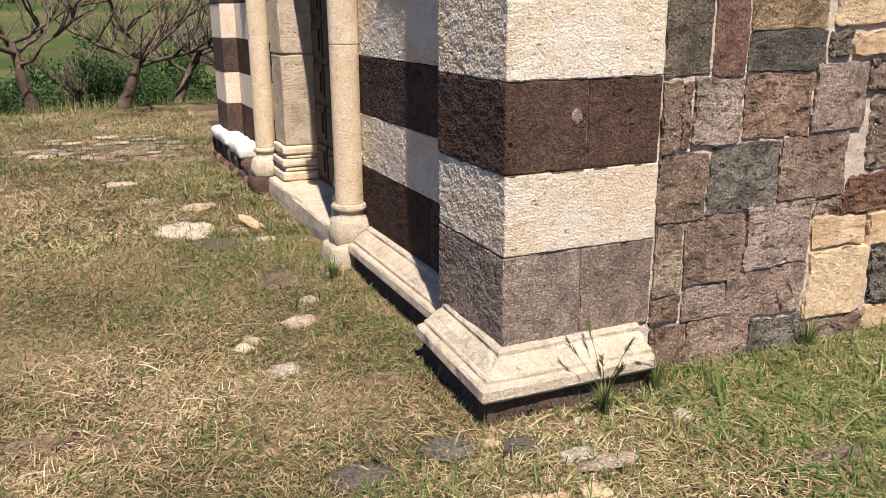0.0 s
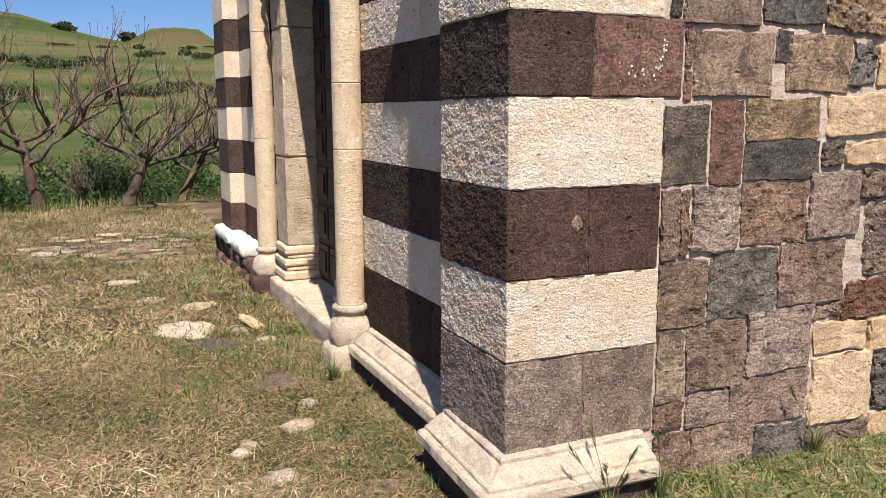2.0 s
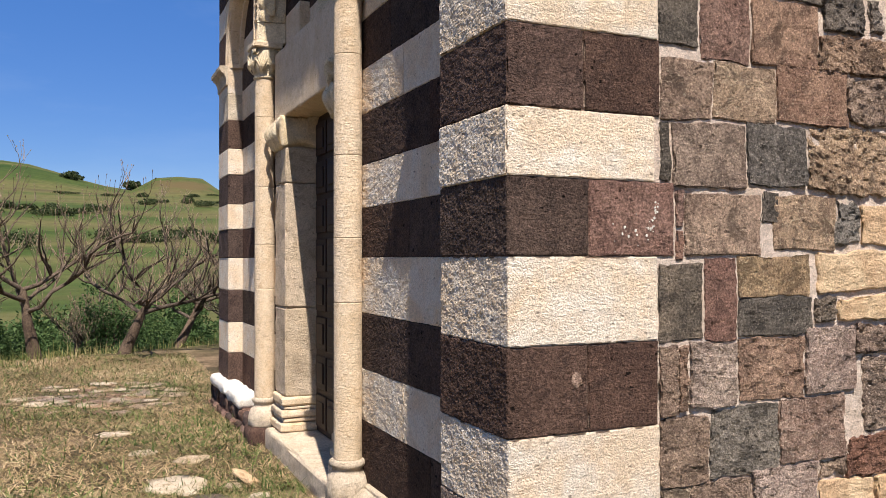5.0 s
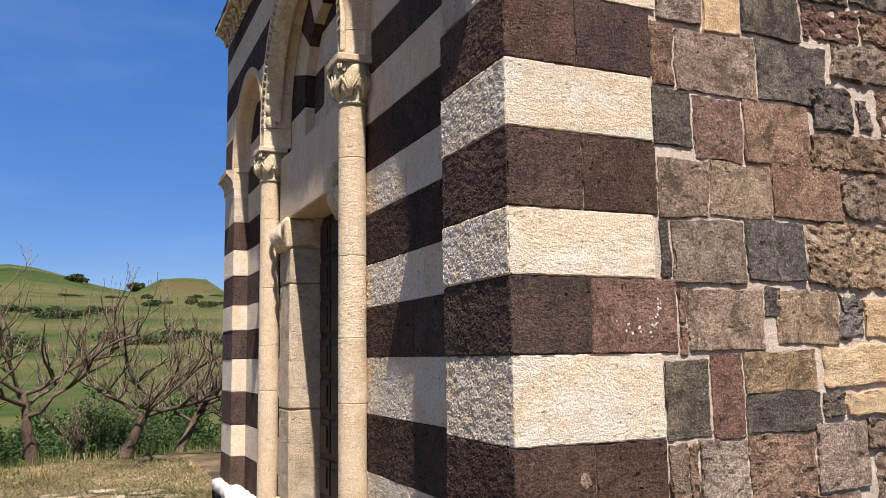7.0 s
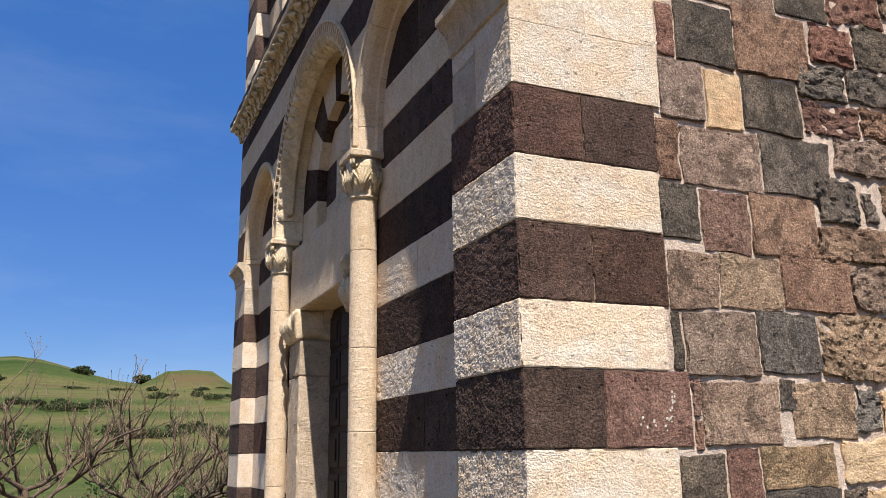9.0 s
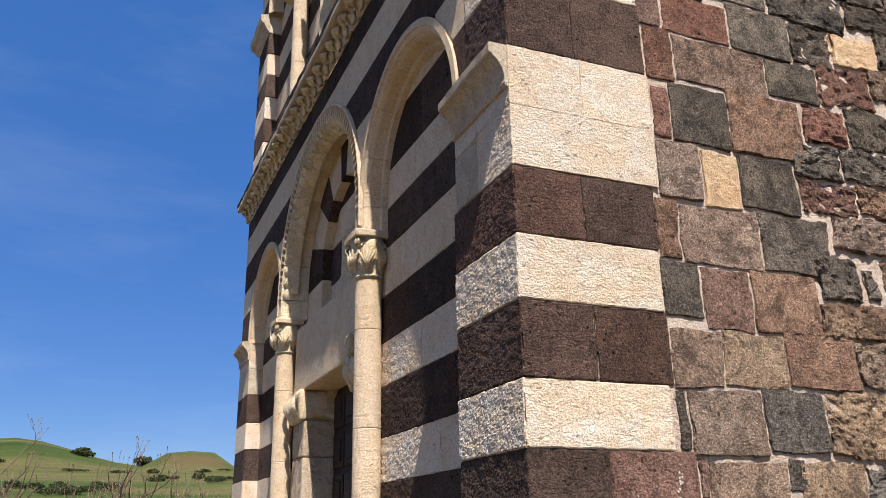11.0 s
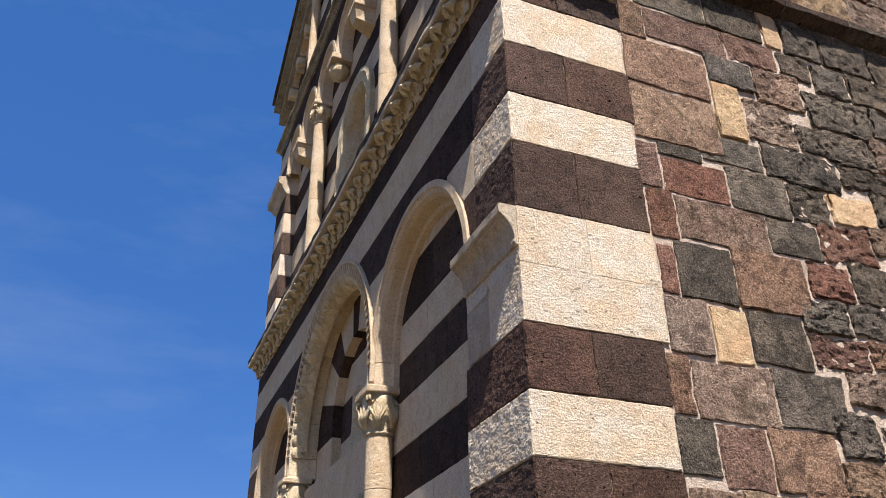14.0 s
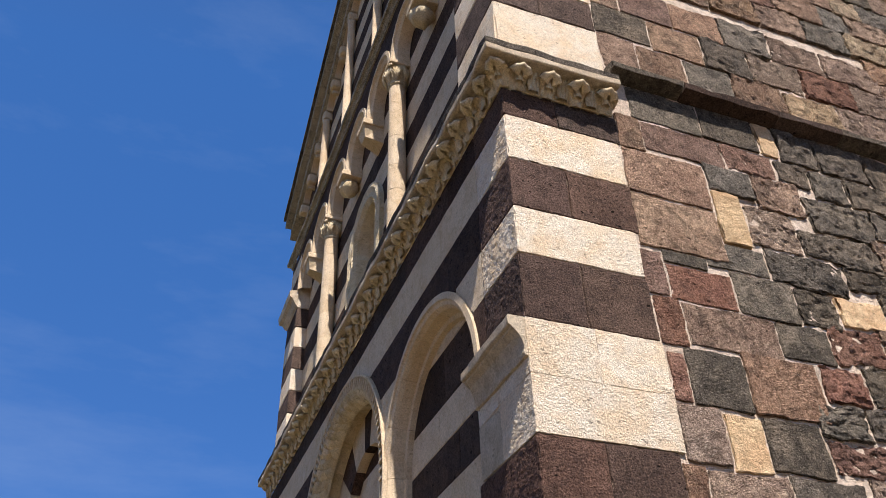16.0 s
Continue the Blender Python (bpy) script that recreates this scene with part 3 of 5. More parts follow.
for k, (z0, z1) in enumerate(zip(HIGH, HIGH[1:])):
    mat = LIME if k % 2 else BASALT_DARK
    n = 7
    edges = [0.0] + [PIL + 0.28 + (W - 2 * PIL - 0.56) * (i + 0.25 * math.sin(k * 3 + i)) / n for i in range(n + 1)] + [W]
    for i, (a, b) in enumerate(zip(edges, edges[1:])):
        if i == 0 or i == len(edges) - 2:
            # the corner blocks wrap round to the side
            xm = 0.27
            hi_x = (0.582, 0.578, 0.60, 0.585, 0.60)[k]
            ym = 0.34 if i == 0 else W - 0.34
            lo_y, hi_y = (0.0, ym) if i == 0 else (ym, W)
            if k % 2:
                block(walls, (0, lo_y, z0 + 0.001), (hi_x, hi_y, z1 - 0.001), LIME, bevel=0.005, rough=0.002, cell=0.0085 if i == 0 else 0.1, chip=0.016, peck=0.0019 if i == 0 else 0.0, smooth=False)
            else:
                block(walls, (0, lo_y, z0 + 0.001), (xm, hi_y, z1 - 0.001), BASALT, bevel=0.005, rough=0.002, cell=0.0085 if i == 0 else 0.1, chip=0.016, peck=0.0019 if i == 0 else 0.0, smooth=False)
                block(walls, (xm + 0.002, 0.0 if i == 0 else W - 0.3, z0 + 0.001), (hi_x, 0.3 if i == 0 else W, z1 - 0.001), BASALT, bevel=0.005, rough=0.002, cell=0.0085 if i == 0 else 0.1, chip=0.016, peck=0.0019 if i == 0 else 0.0, smooth=False)
            a, b = (ym, b) if i == 0 else (a, ym)
        me = slab_between("block", a + 0.0008, b - 0.0008, lambda y: max(z0 + 0.0008, arch_low(y)), lambda y: z1 - 0.0008, 0.001, 0.2, mat if k % 2 == 0 else LIME_SMOOTH)
        if me:
            part("block", me, walls)

# ---- impost blocks on the pilasters
for s in (0, 1):
    lo_y, hi_y = (0.0, PIL - 0.02) if s == 0 else (W - PIL + 0.02, W)
    in_y = (0.27, hi_y) if s == 0 else (lo_y, W - 0.27)
    for xa, xb, za, zb in ((0.0, 0.59, 2.442, 2.668), (0.0, 0.292, 2.6682, 2.899), (0.2922, 0.588, 2.6682, 2.899)):
        block(walls, (xa, 0.0 if s == 0 else W - 0.268, za), (xb, 0.268 if s == 0 else W, zb), LIME, bevel=0.0018, rough=0.0015, chip=0.006, cell=0.0065 if s == 0 else 0.1, peck=0.0019 if s == 0 else 0.0, smooth=False)
    block(walls, (0.001, in_y[0], 2.442), (0.36, in_y[1], 2.66), LIME_WORN, bevel=0.005, chip=0.012, cell=0.05)
    block(walls, (0.0, in_y[0], 2.662), (0.36, in_y[1], 2.899), LIME, bevel=0.005, chip=0.012, cell=0.05)
    prof = [(0.0, 2.735), (0.011, 2.737), (0.015, 2.748), (0.012, 2.760), (0.013, 2.775), (0.019, 2.80), (0.032, 2.826), (0.050, 2.842), (0.054, 2.843), (0.056, 2.853), (0.066, 2.856), (0.070, 2.862), (0.071, 2.890), (0.066, 2.896), (0.0, 2.898)]
    imp = thing("impost", "weathered limestone impost moulding crowning a pilaster", "impost", group="imposts")
    part("moulding", sweep_line("moulding", prof, [(0.0, hi_y - 0.005), (0.0, lo_y + 0.004)], LIME_WORN, 0.003, 0.02), imp)


# ---- arches
def side_arch(cy, left_foot, right_foot):
    a = thing("blind_arch", "pale limestone blind arch moulding with a deep plain soffit", "arch", group="blind arches")
    n = 7
    prof = [(R_SIDE, 0.05), (R_SIDE, -0.012), (R_SIDE - 0.034, -0.014), (R_SIDE - 0.040, -0.004), (R_SIDE - 0.058, 0.004), (R_SIDE - 0.072, 0.03), (R_SIDE - 0.080, 0.085), (R_SIDE - 0.105, 0.09), (R_SIDE - 0.110, 0.135), (R_SIDE, 0.135)]
    for i in range(n):
        part("voussoir", sweep_arc("voussoir", cy, SPRING, prof, math.pi * i / n + 0.002, math.pi * (i + 1) / n - 0.002, 8, LIME_SMOOTH), a)
    for s, foot in ((1, right_foot), (-1, left_foot)):
        if SPRING - foot > 0.02:
            v = [(x, cy + s * r, z) for z in (foot, SPRING - 0.002) for r, x in prof]
            f = ring_faces(2, len(prof)) + [tuple(range(len(prof)))[::-1], tuple(range(len(prof), 2 * len(prof)))]
            part("stilt", mesh_of("stilt", v, f, LIME_SMOOTH), a)


side_arch(Y_SIDE[0], 2.88, 2.78)
side_arch(Y_SIDE[1], 2.78, 2.88)

portal_arch = thing("portal_arch", "carved limestone portal arch with leafy soffit and pierced fringe", "arch")
prof = [(0.938, 0.09), (0.938, -0.012), (0.922, -0.012), (0.902, 0.02), (0.886, 0.075), (0.880, 0.13), (0.876, 0.175), (0.938, 0.175)]
for i in range(11):
    part("voussoir", sweep_arc("voussoir", YC, SPRING, prof, math.pi * i / 11 + 0.002, math.pi * (i + 1) / 11 - 0.002, 6, LIME_CARVED), portal_arch)
for s in (1, -1):
    v = [(x, YC + s * r, z) for z in (2.78, SPRING - 0.002) for r, x in prof]
    f = ring_faces(2, len(prof)) + [tuple(range(len(prof)))[::-1], tuple(range(len(prof), 2 * len(prof)))]
    part("stilt", mesh_of("stilt", v, f, LIME_CARVED), portal_arch)
# added ring whose dark colour stands in for shade in the fringe's undercut slots
part("backing", sweep_arc("backing", YC, SPRING, [(1.003, 0.06), (1.003, 0.175), (0.940, 0.175), (0.940, 0.06)], 0, math.pi, 44, BASALT_DARK), portal_arch, "dark ring added behind the fringe for the shade in its slots")
fringe = part("fringe_band", sweep_arc("fringe_band", YC, SPRING, [(1.016, 0.001), (1.016, -0.020), (1.010, -0.023), (0.999, -0.020), (0.999, -0.004)], -0.10, math.pi + 0.10, 60, LIME_SMOOTH), portal_arch)
tooth = None
for i in range(57):
    a = math.pi * (i + 0.5) / 57
    if tooth is None:
        v, f = rounded_box((-0.019, -0.0095, -0.046), (-0.003, 0.0095, 0.026), 0.003, 0.001, 0.05, 5)
        tooth = mesh_of("tooth", v, f, LIME_SMOOTH)
    o = part("tooth", tooth, portal_arch)
    o.location = (0, YC + 0.974 * math.cos(a), SPRING + 0.974 * math.sin(a))
    o.rotation_euler = (a - math.pi / 2, 0, 0)
# leaves on the carved soffit
lv, lf = [], []
for i in range(7):
    u = i / 6
    for j in range(5):
        w = (j - 2) / 2
        h = 0.030 * math.sin(math.pi * min(1, u * 1.05)) * (1 - 0.6 * w * w) + 0.014 * u
        lv.append((h, w * 0.036 * (1 - 0.55 * u ** 2), -0.055 + 0.11 * u))
lf = ring_faces(7, 5, closed_m=False)
LEAF_SMALL = mesh_of("leaf", lv, lf, LIME_CARVED, True)
for i in range(64):
    a = math.pi * (i // 2 + 0.5 + 0.5 * (i % 2)) / 32.5
    o = part("leaf", LEAF_SMALL, portal_arch)
    # lies on the sloping soffit, outward towards the axis of the arch
    m = Matrix(((-0.75, 0.0, -0.66), (0.66 * -math.cos(a), -math.sin(a), 0.75 * math.cos(a)), (0.66 * -math.sin(a), math.cos(a), 0.75 * math.sin(a)))).to_4x4()
    m.translation = (0.028 + 0.034 * (i % 2), YC + (0.900 - 0.018 * (i % 2)) * math.cos(a), SPRING + (0.900 - 0.018 * (i % 2)) * math.sin(a))
    o.matrix_local = m @ Matrix.Diagonal((0.8, 1.25, 0.85, 1))

# ---- portal tympanum
block(walls, (0.10, 1.80, 2.222), (0.5, W - 1.80, 2.69), LIME_SMOOTH, "lintel", bevel=0.01, chip=0.01)
T_Z, T_R, T_X, T_BACK = 3.05, 0.49, 0.178, 0.245
for s in (0, 1):
    for z0, z1, mat in ((2.692, 2.975, LIME_SMOOTH), (2.976, T_Z - 0.001, BASALT_DARK)):
        ya, yb = (YC + T_R, YC + 0.93) if s else (YC - 0.93, YC - T_R)
        block(walls, (T_X, ya, z0), (0.36, yb, z1), mat, bevel=0.005, rough=0.002, cell=0.08, chip=0.01)
for a0, a1, mat in ((0, 17, BASALT_DARK), (17, 40, LIME_SMOOTH), (40, 60, BASALT_DARK), (60, 84, LIME_SMOOTH), (84, 97, BASALT_DARK), (97, 130, LIME_SMOOTH), (130, 158, BASALT_DARK), (158, 180, LIME_SMOOTH)):
    part("voussoir", sweep_arc("voussoir", YC, T_Z, [(T_R, T_X), (0.87, T_X), (0.87, 0.36), (T_R, 0.36)], radians(a0) + 0.003, radians(a1) - 0.003, 5, mat), walls)
for z0, z1, names in ((2.692, 2.93, "LL"), (2.932, 3.20, "DLLD"), (3.202, 3.44, "L")):
    n = len(names)
    for i, c in enumerate(names):
        a, b = YC - 0.5 + i / n, YC - 0.5 + (i + 1) / n
        block(walls, (T_BACK, a + 0.001, z0), (0.37, b - 0.001, z1), LIME_SMOOTH if c == "L" else BASALT_DARK, bevel=0.003, rough=0.002, cell=0.12, chip=0.004)
part("block", slab_between("block", YC - 0.48, YC + 0.48, lambda y: 3.442, lambda y: T_Z + math.sqrt(max(0, 0.495 ** 2 - (y - YC) ** 2)), T_BACK, 0.37, BASALT_DARK), walls)
rv, rf = [], []
for i in range(33):
    for j in range(25):
        y, z = YC - 0.22 + 0.44 * j / 24, 2.70 + 0.50 * i / 32
        u, w = (y - YC) / 0.2, (z - 2.70) / 0.48
        body = max(0.0, 1 - (u / (0.62 - 0.38 * w)) ** 2) if w < 1 else 0.0
        heads = max(0.0, 0.5 - ((abs(u) - 0.72) / 0.28) ** 2 - ((w - 0.30) / 0.3) ** 2)
        lump = 0.5 + 0.5 * noise.noise((y * 26, z * 26, 4.0)) + 0.4 * noise.noise((y * 60, z * 60, 9.0))
        rv.append((T_BACK - 0.001 - min(0.075, (0.055 * body + 0.07 * heads) * max(0.15, lump) + (0.018 if body + heads > 0.05 else -0.004)), y, z))
rf = ring_faces(33, 25, closed_m=False)
relief = new("relief_carving", mesh_of("relief_carving", rv, rf, LIME_CARVED, True))
tagged(relief, "worn carved limestone relief standing on the lintel", "relief")


# ---- columns
def column(y, x, base_z, top_z, radius, cap_top, label, group):
    c = thing("column", label, "column", group=group, at=(x, y, 0))
    joints = [base_z + (top_z - base_z) * t for t in (0, 0.34, 0.48, 0.66, 0.88, 1.0)]
    for i, (a, b) in enumerate(zip(joints, joints[1:])):
        p = [(radius * 0.985, a + 0.001), (radius, a + 0.003), (radius, a + 0.006), (radius, a + 0.012), (radius * 1.002, (a + b) / 2), (radius, b - 0.012), (radius, b - 0.006), (radius, b - 0.003), (radius * 0.985, b - 0.001)]
        part("drum", lathe("drum", p, LIME_SMOOTH, 26, 0.0018, i + y), c)
    r = radius
    p = [(r * 0.96, top_z), (r * 1.12, top_z + 0.006), (r * 1.15, top_z + 0.014), (r * 1.02, top_z + 0.022), (r * 1.22, top_z + 0.05), (r * 1.38, top_z + 0.09), (r * 1.42, top_z + 0.13), (r * 1.34, top_z + 0.17), (r * 1.42, cap_top - 0.042), (r * 1.3, cap_top - 0.045)]
    cap = part("capital", lathe("capital", p, LIME_CARVED, 24, 0.004, y), c, "carved leaf capital")
    for i in range(8):
        aa = 2 * math.pi * (i + 0.5) / 8
        for tilt, wide in ((-0.5, 0.42), (-0.25, 0.46), (0.0, 0.55), (0.25, 0.46), (0.5, 0.42)):
            o = part("leaf", LEAF_SMALL, cap)
            o.matrix_local = Matrix.Translation((r * 1.22 * math.cos(aa), r * 1.22 * math.sin(aa), top_z + 0.05)) @ Matrix.Rotation(aa, 4, "Z") @ Matrix.Rotation(tilt, 4, "X") @ Matrix.Rotation(0.16, 4, "Y") @ Matrix.Translation((0, 0, 0.045)) @ Matrix.Diagonal((0.75, 0.34 * wide / 0.5, 1.05, 1))
    for i in range(4):
        aa = math.pi / 4 + math.pi / 2 * i
        v, f = [], []
        for side_way in (1, -1):
            pts = []
            for k in range(12):
                q = 5.2 * k / 11
                rad = 0.026 * (1 - 0.06 * k)
                off = side_way * (0.004 + 0.001 * k)
                reach, rise = r * 1.62 + rad * math.sin(q), cap_top - 0.075 + rad * math.cos(q)
                pts.append(Vector((reach * math.cos(aa) - off * math.sin(aa), reach * math.sin(aa) + off * math.cos(aa), rise)))
            tube(v, f, pts, [0.0075 - 0.0002 * k for k in range(12)], 6)
        part("scroll", mesh_of("scroll", v, f, LIME_CARVED, True), cap)
    v, f = rounded_box((-r * 1.52, -r * 1.55, cap_top - 0.040), (r * 1.5, r * 1.55, cap_top), 0.007, 0.003, 0.04, int(y * 10), 0.01)
    part("abacus", mesh_of("abacus", v, f, LIME_SMOOTH), c)
    return c


for y in COL:
    c = column(y, 0.05, 0.31, 2.53, 0.069, 2.78, "slender round limestone column with carved capital beside the door", "portal columns")
    prof = [(0.075, 0.31), (0.082, 0.305), (0.086, 0.29), (0.080, 0.275), (0.070, 0.268), (0.072, 0.25), (0.092, 0.235), (0.102, 0.205), (0.108, 0.17), (0.110, 0.12), (0.100, 0.11)]
    part("base", lathe("base", prof[::-1], LIME_WORN, 22, 0.012, y + 3), c, "worn bell-shaped base")
    v, f = rounded_box((-0.13, -0.13, -0.06), (0.10, 0.12, 0.118), 0.03, 0.014, 0.04, int(y * 9), 0.02)
    part("footing", mesh_of("footing", v, f, LIME_WORN if y < YC else BASALT, True), c, "rough footing stone")

# ---- door: jambs, threshold, leaves
for s, (ya, yb) in enumerate(((1.80, 2.10), (W - 2.10, W - 1.80))):
    j = thing("door_jamb", "limestone door jamb with moulded base and worn carved head", "jamb", group="door jambs")
    zz = [0.36, 0.95, 1.78, 2.02]
    for a, b in zip(zz, zz[1:]):
        block(j, (0.105, ya, a + 0.001), (0.33, yb, b - 0.001), LIME_JAMB, "jamb_stone", bevel=0.012, rough=0.004, cell=0.05, chip=0.02)
    for z0, z1, g in ((0.13, 0.19, 0.035), (0.19, 0.225, 0.012), (0.225, 0.275, 0.03), (0.275, 0.30, 0.008), (0.30, 0.36, 0.022)):
        v, f = rounded_box((0.105 - g, ya - g * (s == 1) * 0.5, z0 + 0.0005), (0.33, yb + g * (s == 0) * 0.8 if s == 0 else yb, z1), 0.014, 0.004, 0.05, int(z0 * 99) + s, 0.012)
        part("base_moulding", mesh_of("base_moulding", v, f, LIME_SMOOTH), j)
    v, f = rounded_box((0.075, ya - 0.01, 2.02), (0.33, yb + 0.01, 2.22), 0.02, 0.016, 0.03, 31 + s, 0.05)
    head = part("capital", mesh_of("capital", v, f, LIME_CARVED, True), j, "worn carved head")
    for i in range(4):
        o = part("leaf", LEAF_SMALL, head)
        o.matrix_local = Matrix.Translation((0.07, ya + 0.04 + 0.075 * i, 2.12)) @ Matrix.Rotation(math.pi, 4, "Z") @ Matrix.Diagonal((1.4, 0.9, 1.4, 1))
for s in (0, 1):
    ya = 2.10 if s == 0 else W - 2.22
    yr = 2.22 if s == 0 else W - 2.22
    br = new("door_bracket", slab_between("door_bracket", ya, ya + 0.12, lambda y: 2.10 + math.sqrt(max(0.0, 0.12 ** 2 - (y - yr) ** 2)), lambda y: 2.221, 0.255, 0.314, LIME_WORN))
    tagged(br, "rounded limestone bracket in the door's upper corner", "bracket", "door brackets")
    ly = 2.02 if s == 0 else W - 2.14
    knob = new("carved_corbel", mesh_of("carved_corbel", *rounded_box((0.045, ly + 0.02, 2.20), (0.13, ly + 0.10, 2.34), 0.028, 0.018, 0.018, 71 + s, 0.05), LIME_CARVED, True)) if s == 0 else None
    if knob:
        tagged(knob, "broken carved limestone leaf corbel on the lintel", "corbel")
threshold = new("threshold", mesh_of("threshold", *rounded_box((0.02, 1.80, -0.1), (0.62, W - 1.86, 0.128), 0.02, 0.006, 0.06, 12, 0.03), LIME_WORN))
tagged(threshold, "pale worn limestone doorstep in front of the door", "doorstep", kind="structure")
door = thing("door_1", "closed dark brown panelled wooden double door", "door", "structure")
for s in (0, 1):
    ya = 2.10 + s * 0.58
    leaf = part("leaf", mesh_of("leaf", *rounded_box((0.315, ya + 0.002, 0.13), (0.355, ya + 0.576, 2.22), 0.004, 0, 0.3), WOOD), door)
    for i in range(8):
        z0 = 0.17 + i * 0.255
        for jx in (0, 1):
            y0 = ya + 0.04 + jx * 0.265
            fr = part("panel", mesh_of("panel", *rounded_box((0.300, y0, z0), (0.316, y0 + 0.235, z0 + 0.215), 0.006, 0, 0.3), WOOD), leaf)
            part("raised_field", mesh_of("raised_field", *rounded_box((0.290, y0 + 0.04, z0 + 0.04), (0.302, y0 + 0.195, z0 + 0.175), 0.006, 0, 0.3), WOOD), fr)

# ---- plinths
PLINTH = [(0.0, 0.207), (0.018, 0.206), (0.025, 0.200), (0.026, 0.188), (0.036, 0.185), (0.060, 0.172), (0.082, 0.152), (0.088, 0.151), (0.093, 0.146), (0.094, 0.136), (0.112, 0.134), (0.120, 0.126), (0.122, 0.096), (0.115, 0.086), (0.0, 0.084)]


def plinth(path, label, mat, foot=True, scale=1.0):
    p = thing("plinth", label, "plinth", group="plinths")
    prof = [(d * scale, z) for d, z in PLINTH]
    part("moulding", sweep_line("moulding", prof, path, mat, 0.0065, 0.012), p)
    if foot:
        part("footing", sweep_line("footing", [(0.0, 0.09), (0.088 * scale, 0.09), (0.095 * scale, 0.02), (0.10 * scale, -0.12), (0.0, -0.12)], path, BASALT, 0.012, 0.04), p, "dark stone footing course")


plinth([(0.02, PIL - 0.03), (0.0, 0.0), (0.50, 0.0)], "worn limestone plinth moulding on a dark footing at the corner", LIME_WORN)
plinth([(REC, 1.60), (REC, PIL + 0.01)], "limestone plinth moulding below the blind bay", LIME_WORN)
far_p = thing("plinth", "whitewashed broken plinth over red and dark stones at the far corner", "plinth", group="plinths")
for lo, hi, sd in (((-0.07, 4.66, 0.165), (0.1, W + 0.03, 0.265), 91), ((-0.045, 4.18, 0.135), (0.135, 4.70, 0.24), 92)):
    v, f = rounded_box(lo, hi, 0.030, 0.011, 0.022, sd, 0.012)
    part("moulding", mesh_of("moulding", v, f, WHITEWASH, True), far_p, "thick whitewashed crust")
ya, i = 3.84, 0
while ya < W:
    w = (0.17, 0.22, 0.15, 0.20)[i % 4]
    front = -0.03 - 0.025 * min(1.0, max(0.0, (ya - 3.9) * 1.5)) + 0.012 * (i % 2)
    for lvl in (0, 1):
        z0, z1 = ((-0.12, 0.05), (0.04, 0.172 if ya > 4.6 else 0.145))[lvl]
        v, f = rounded_box((front - 0.03 * (1 - lvl), ya + 0.05 * lvl, z0), (0.14, min(W + 0.02, ya + w + 0.05 * lvl), z1), 0.018, 0.014, 0.03, 60 + i + 7 * lvl, 0.03)
        part("footing_stone", mesh_of("footing_stone", v, f, (RED, BASALT, RED, BASALT)[(i + lvl) % 4], True), far_p)
    ya += w
    i += 1


# ---------------------------------------------------------------- string course with carved leaves
def curled_leaf():
    """A broad leaf that rises from the bed and curls over at its lobed tip."""
    spine = [(-0.018, 0.0, 0.030), (-0.026, 0.03, 0.038), (-0.034, 0.065, 0.046), (-0.046, 0.098, 0.054), (-0.064, 0.124, 0.060), (-0.086, 0.136, 0.060), (-0.102, 0.128, 0.053), (-0.106, 0.110, 0.042), (-0.098, 0.096, 0.026), (-0.086, 0.092, 0.010)]
    verts, across = [], 13
    for k, (x, z, w) in enumerate(spine):
        for j in range(across):
            u = 2 * j / (across - 1) - 1
            lobe = 0.5 + 0.5 * math.cos(u * 3 * math.pi)
            bend = u * u
            verts.append((x * (1 - 0.10 * bend) + 0.022 * bend - 0.007 * lobe, u * w, z - 0.024 * bend * (k > 2) + 0.006 * lobe * (k > 3)))
    return mesh_of("curled_leaf", verts, ring_faces(len(spine), across, closed_m=False), LIME_CARVED, True)


def palmette():
    """Two scrolls rising behind the curled tip."""
    verts, faces = [], []
    for s in (1, -1):
        pts = []
        for k in range(13):
            a = -0.9 + 4.6 * k / 12
            r = 0.036 * (1 - 0.045 * k)
            pts.append(Vector((-0.052 - 0.02 * math.sin(a), s * (0.030 - r * math.cos(a) * 0.9), 0.138 + r * math.sin(a))))
        tube(verts, faces, pts, [0.0085 - 0.0003 * k for k in range(13)], 6)
    tube(verts, faces, [Vector((-0.035, 0, 0.05)), Vector((-0.050, 0, 0.12)), Vector((-0.070, 0, 0.178))], [0.020, 0.016, 0.005], 7)
    return mesh_of("palmette", verts, faces, LIME_CARVED, True)


def tip_leaf():
    """The narrow upright leaf between two curled ones."""
    verts, faces = [], []
    for s in (-1, 0, 1):
        tube(verts, faces, [Vector((-0.026, s * 0.012, 0.01)), Vector((-0.034, s * 0.019, 0.07)), Vector((-0.046, s * 0.016, 0.125)), Vector((-0.062, s * 0.003, 0.178))], [0.011, 0.0125, 0.010, 0.003], 6)
    return mesh_of("small_leaf", verts, faces, LIME_CARVED, True)


BIG, TIP, CURL = curled_leaf(), tip_leaf(), palmette()
cornice = thing("string_course", "limestone string course carved with curling acanthus leaves", "cornice")
PATH_C = [(0.0, W), (0.0, 0.0), (0.58, 0.0)]
part("bed", sweep_line("bed", [(0.0, 4.149), (0.006, 4.149), (0.010, 4.153), (0.012, 4.158), (0.014, 4.168), (0.020, 4.20), (0.024, 4.225), (0.05, 4.248), (0.0, 4.249)], PATH_C, LIME_CARVED, 0.004, 0.04), cornice)
part("slab", sweep_line("slab", [(0.0, 4.250), (0.108, 4.250), (0.116, 4.255), (0.118, 4.262), (0.118, 4.288), (0.0, 4.29)], PATH_C, LIME_WORN, 0.006, 0.05), cornice)
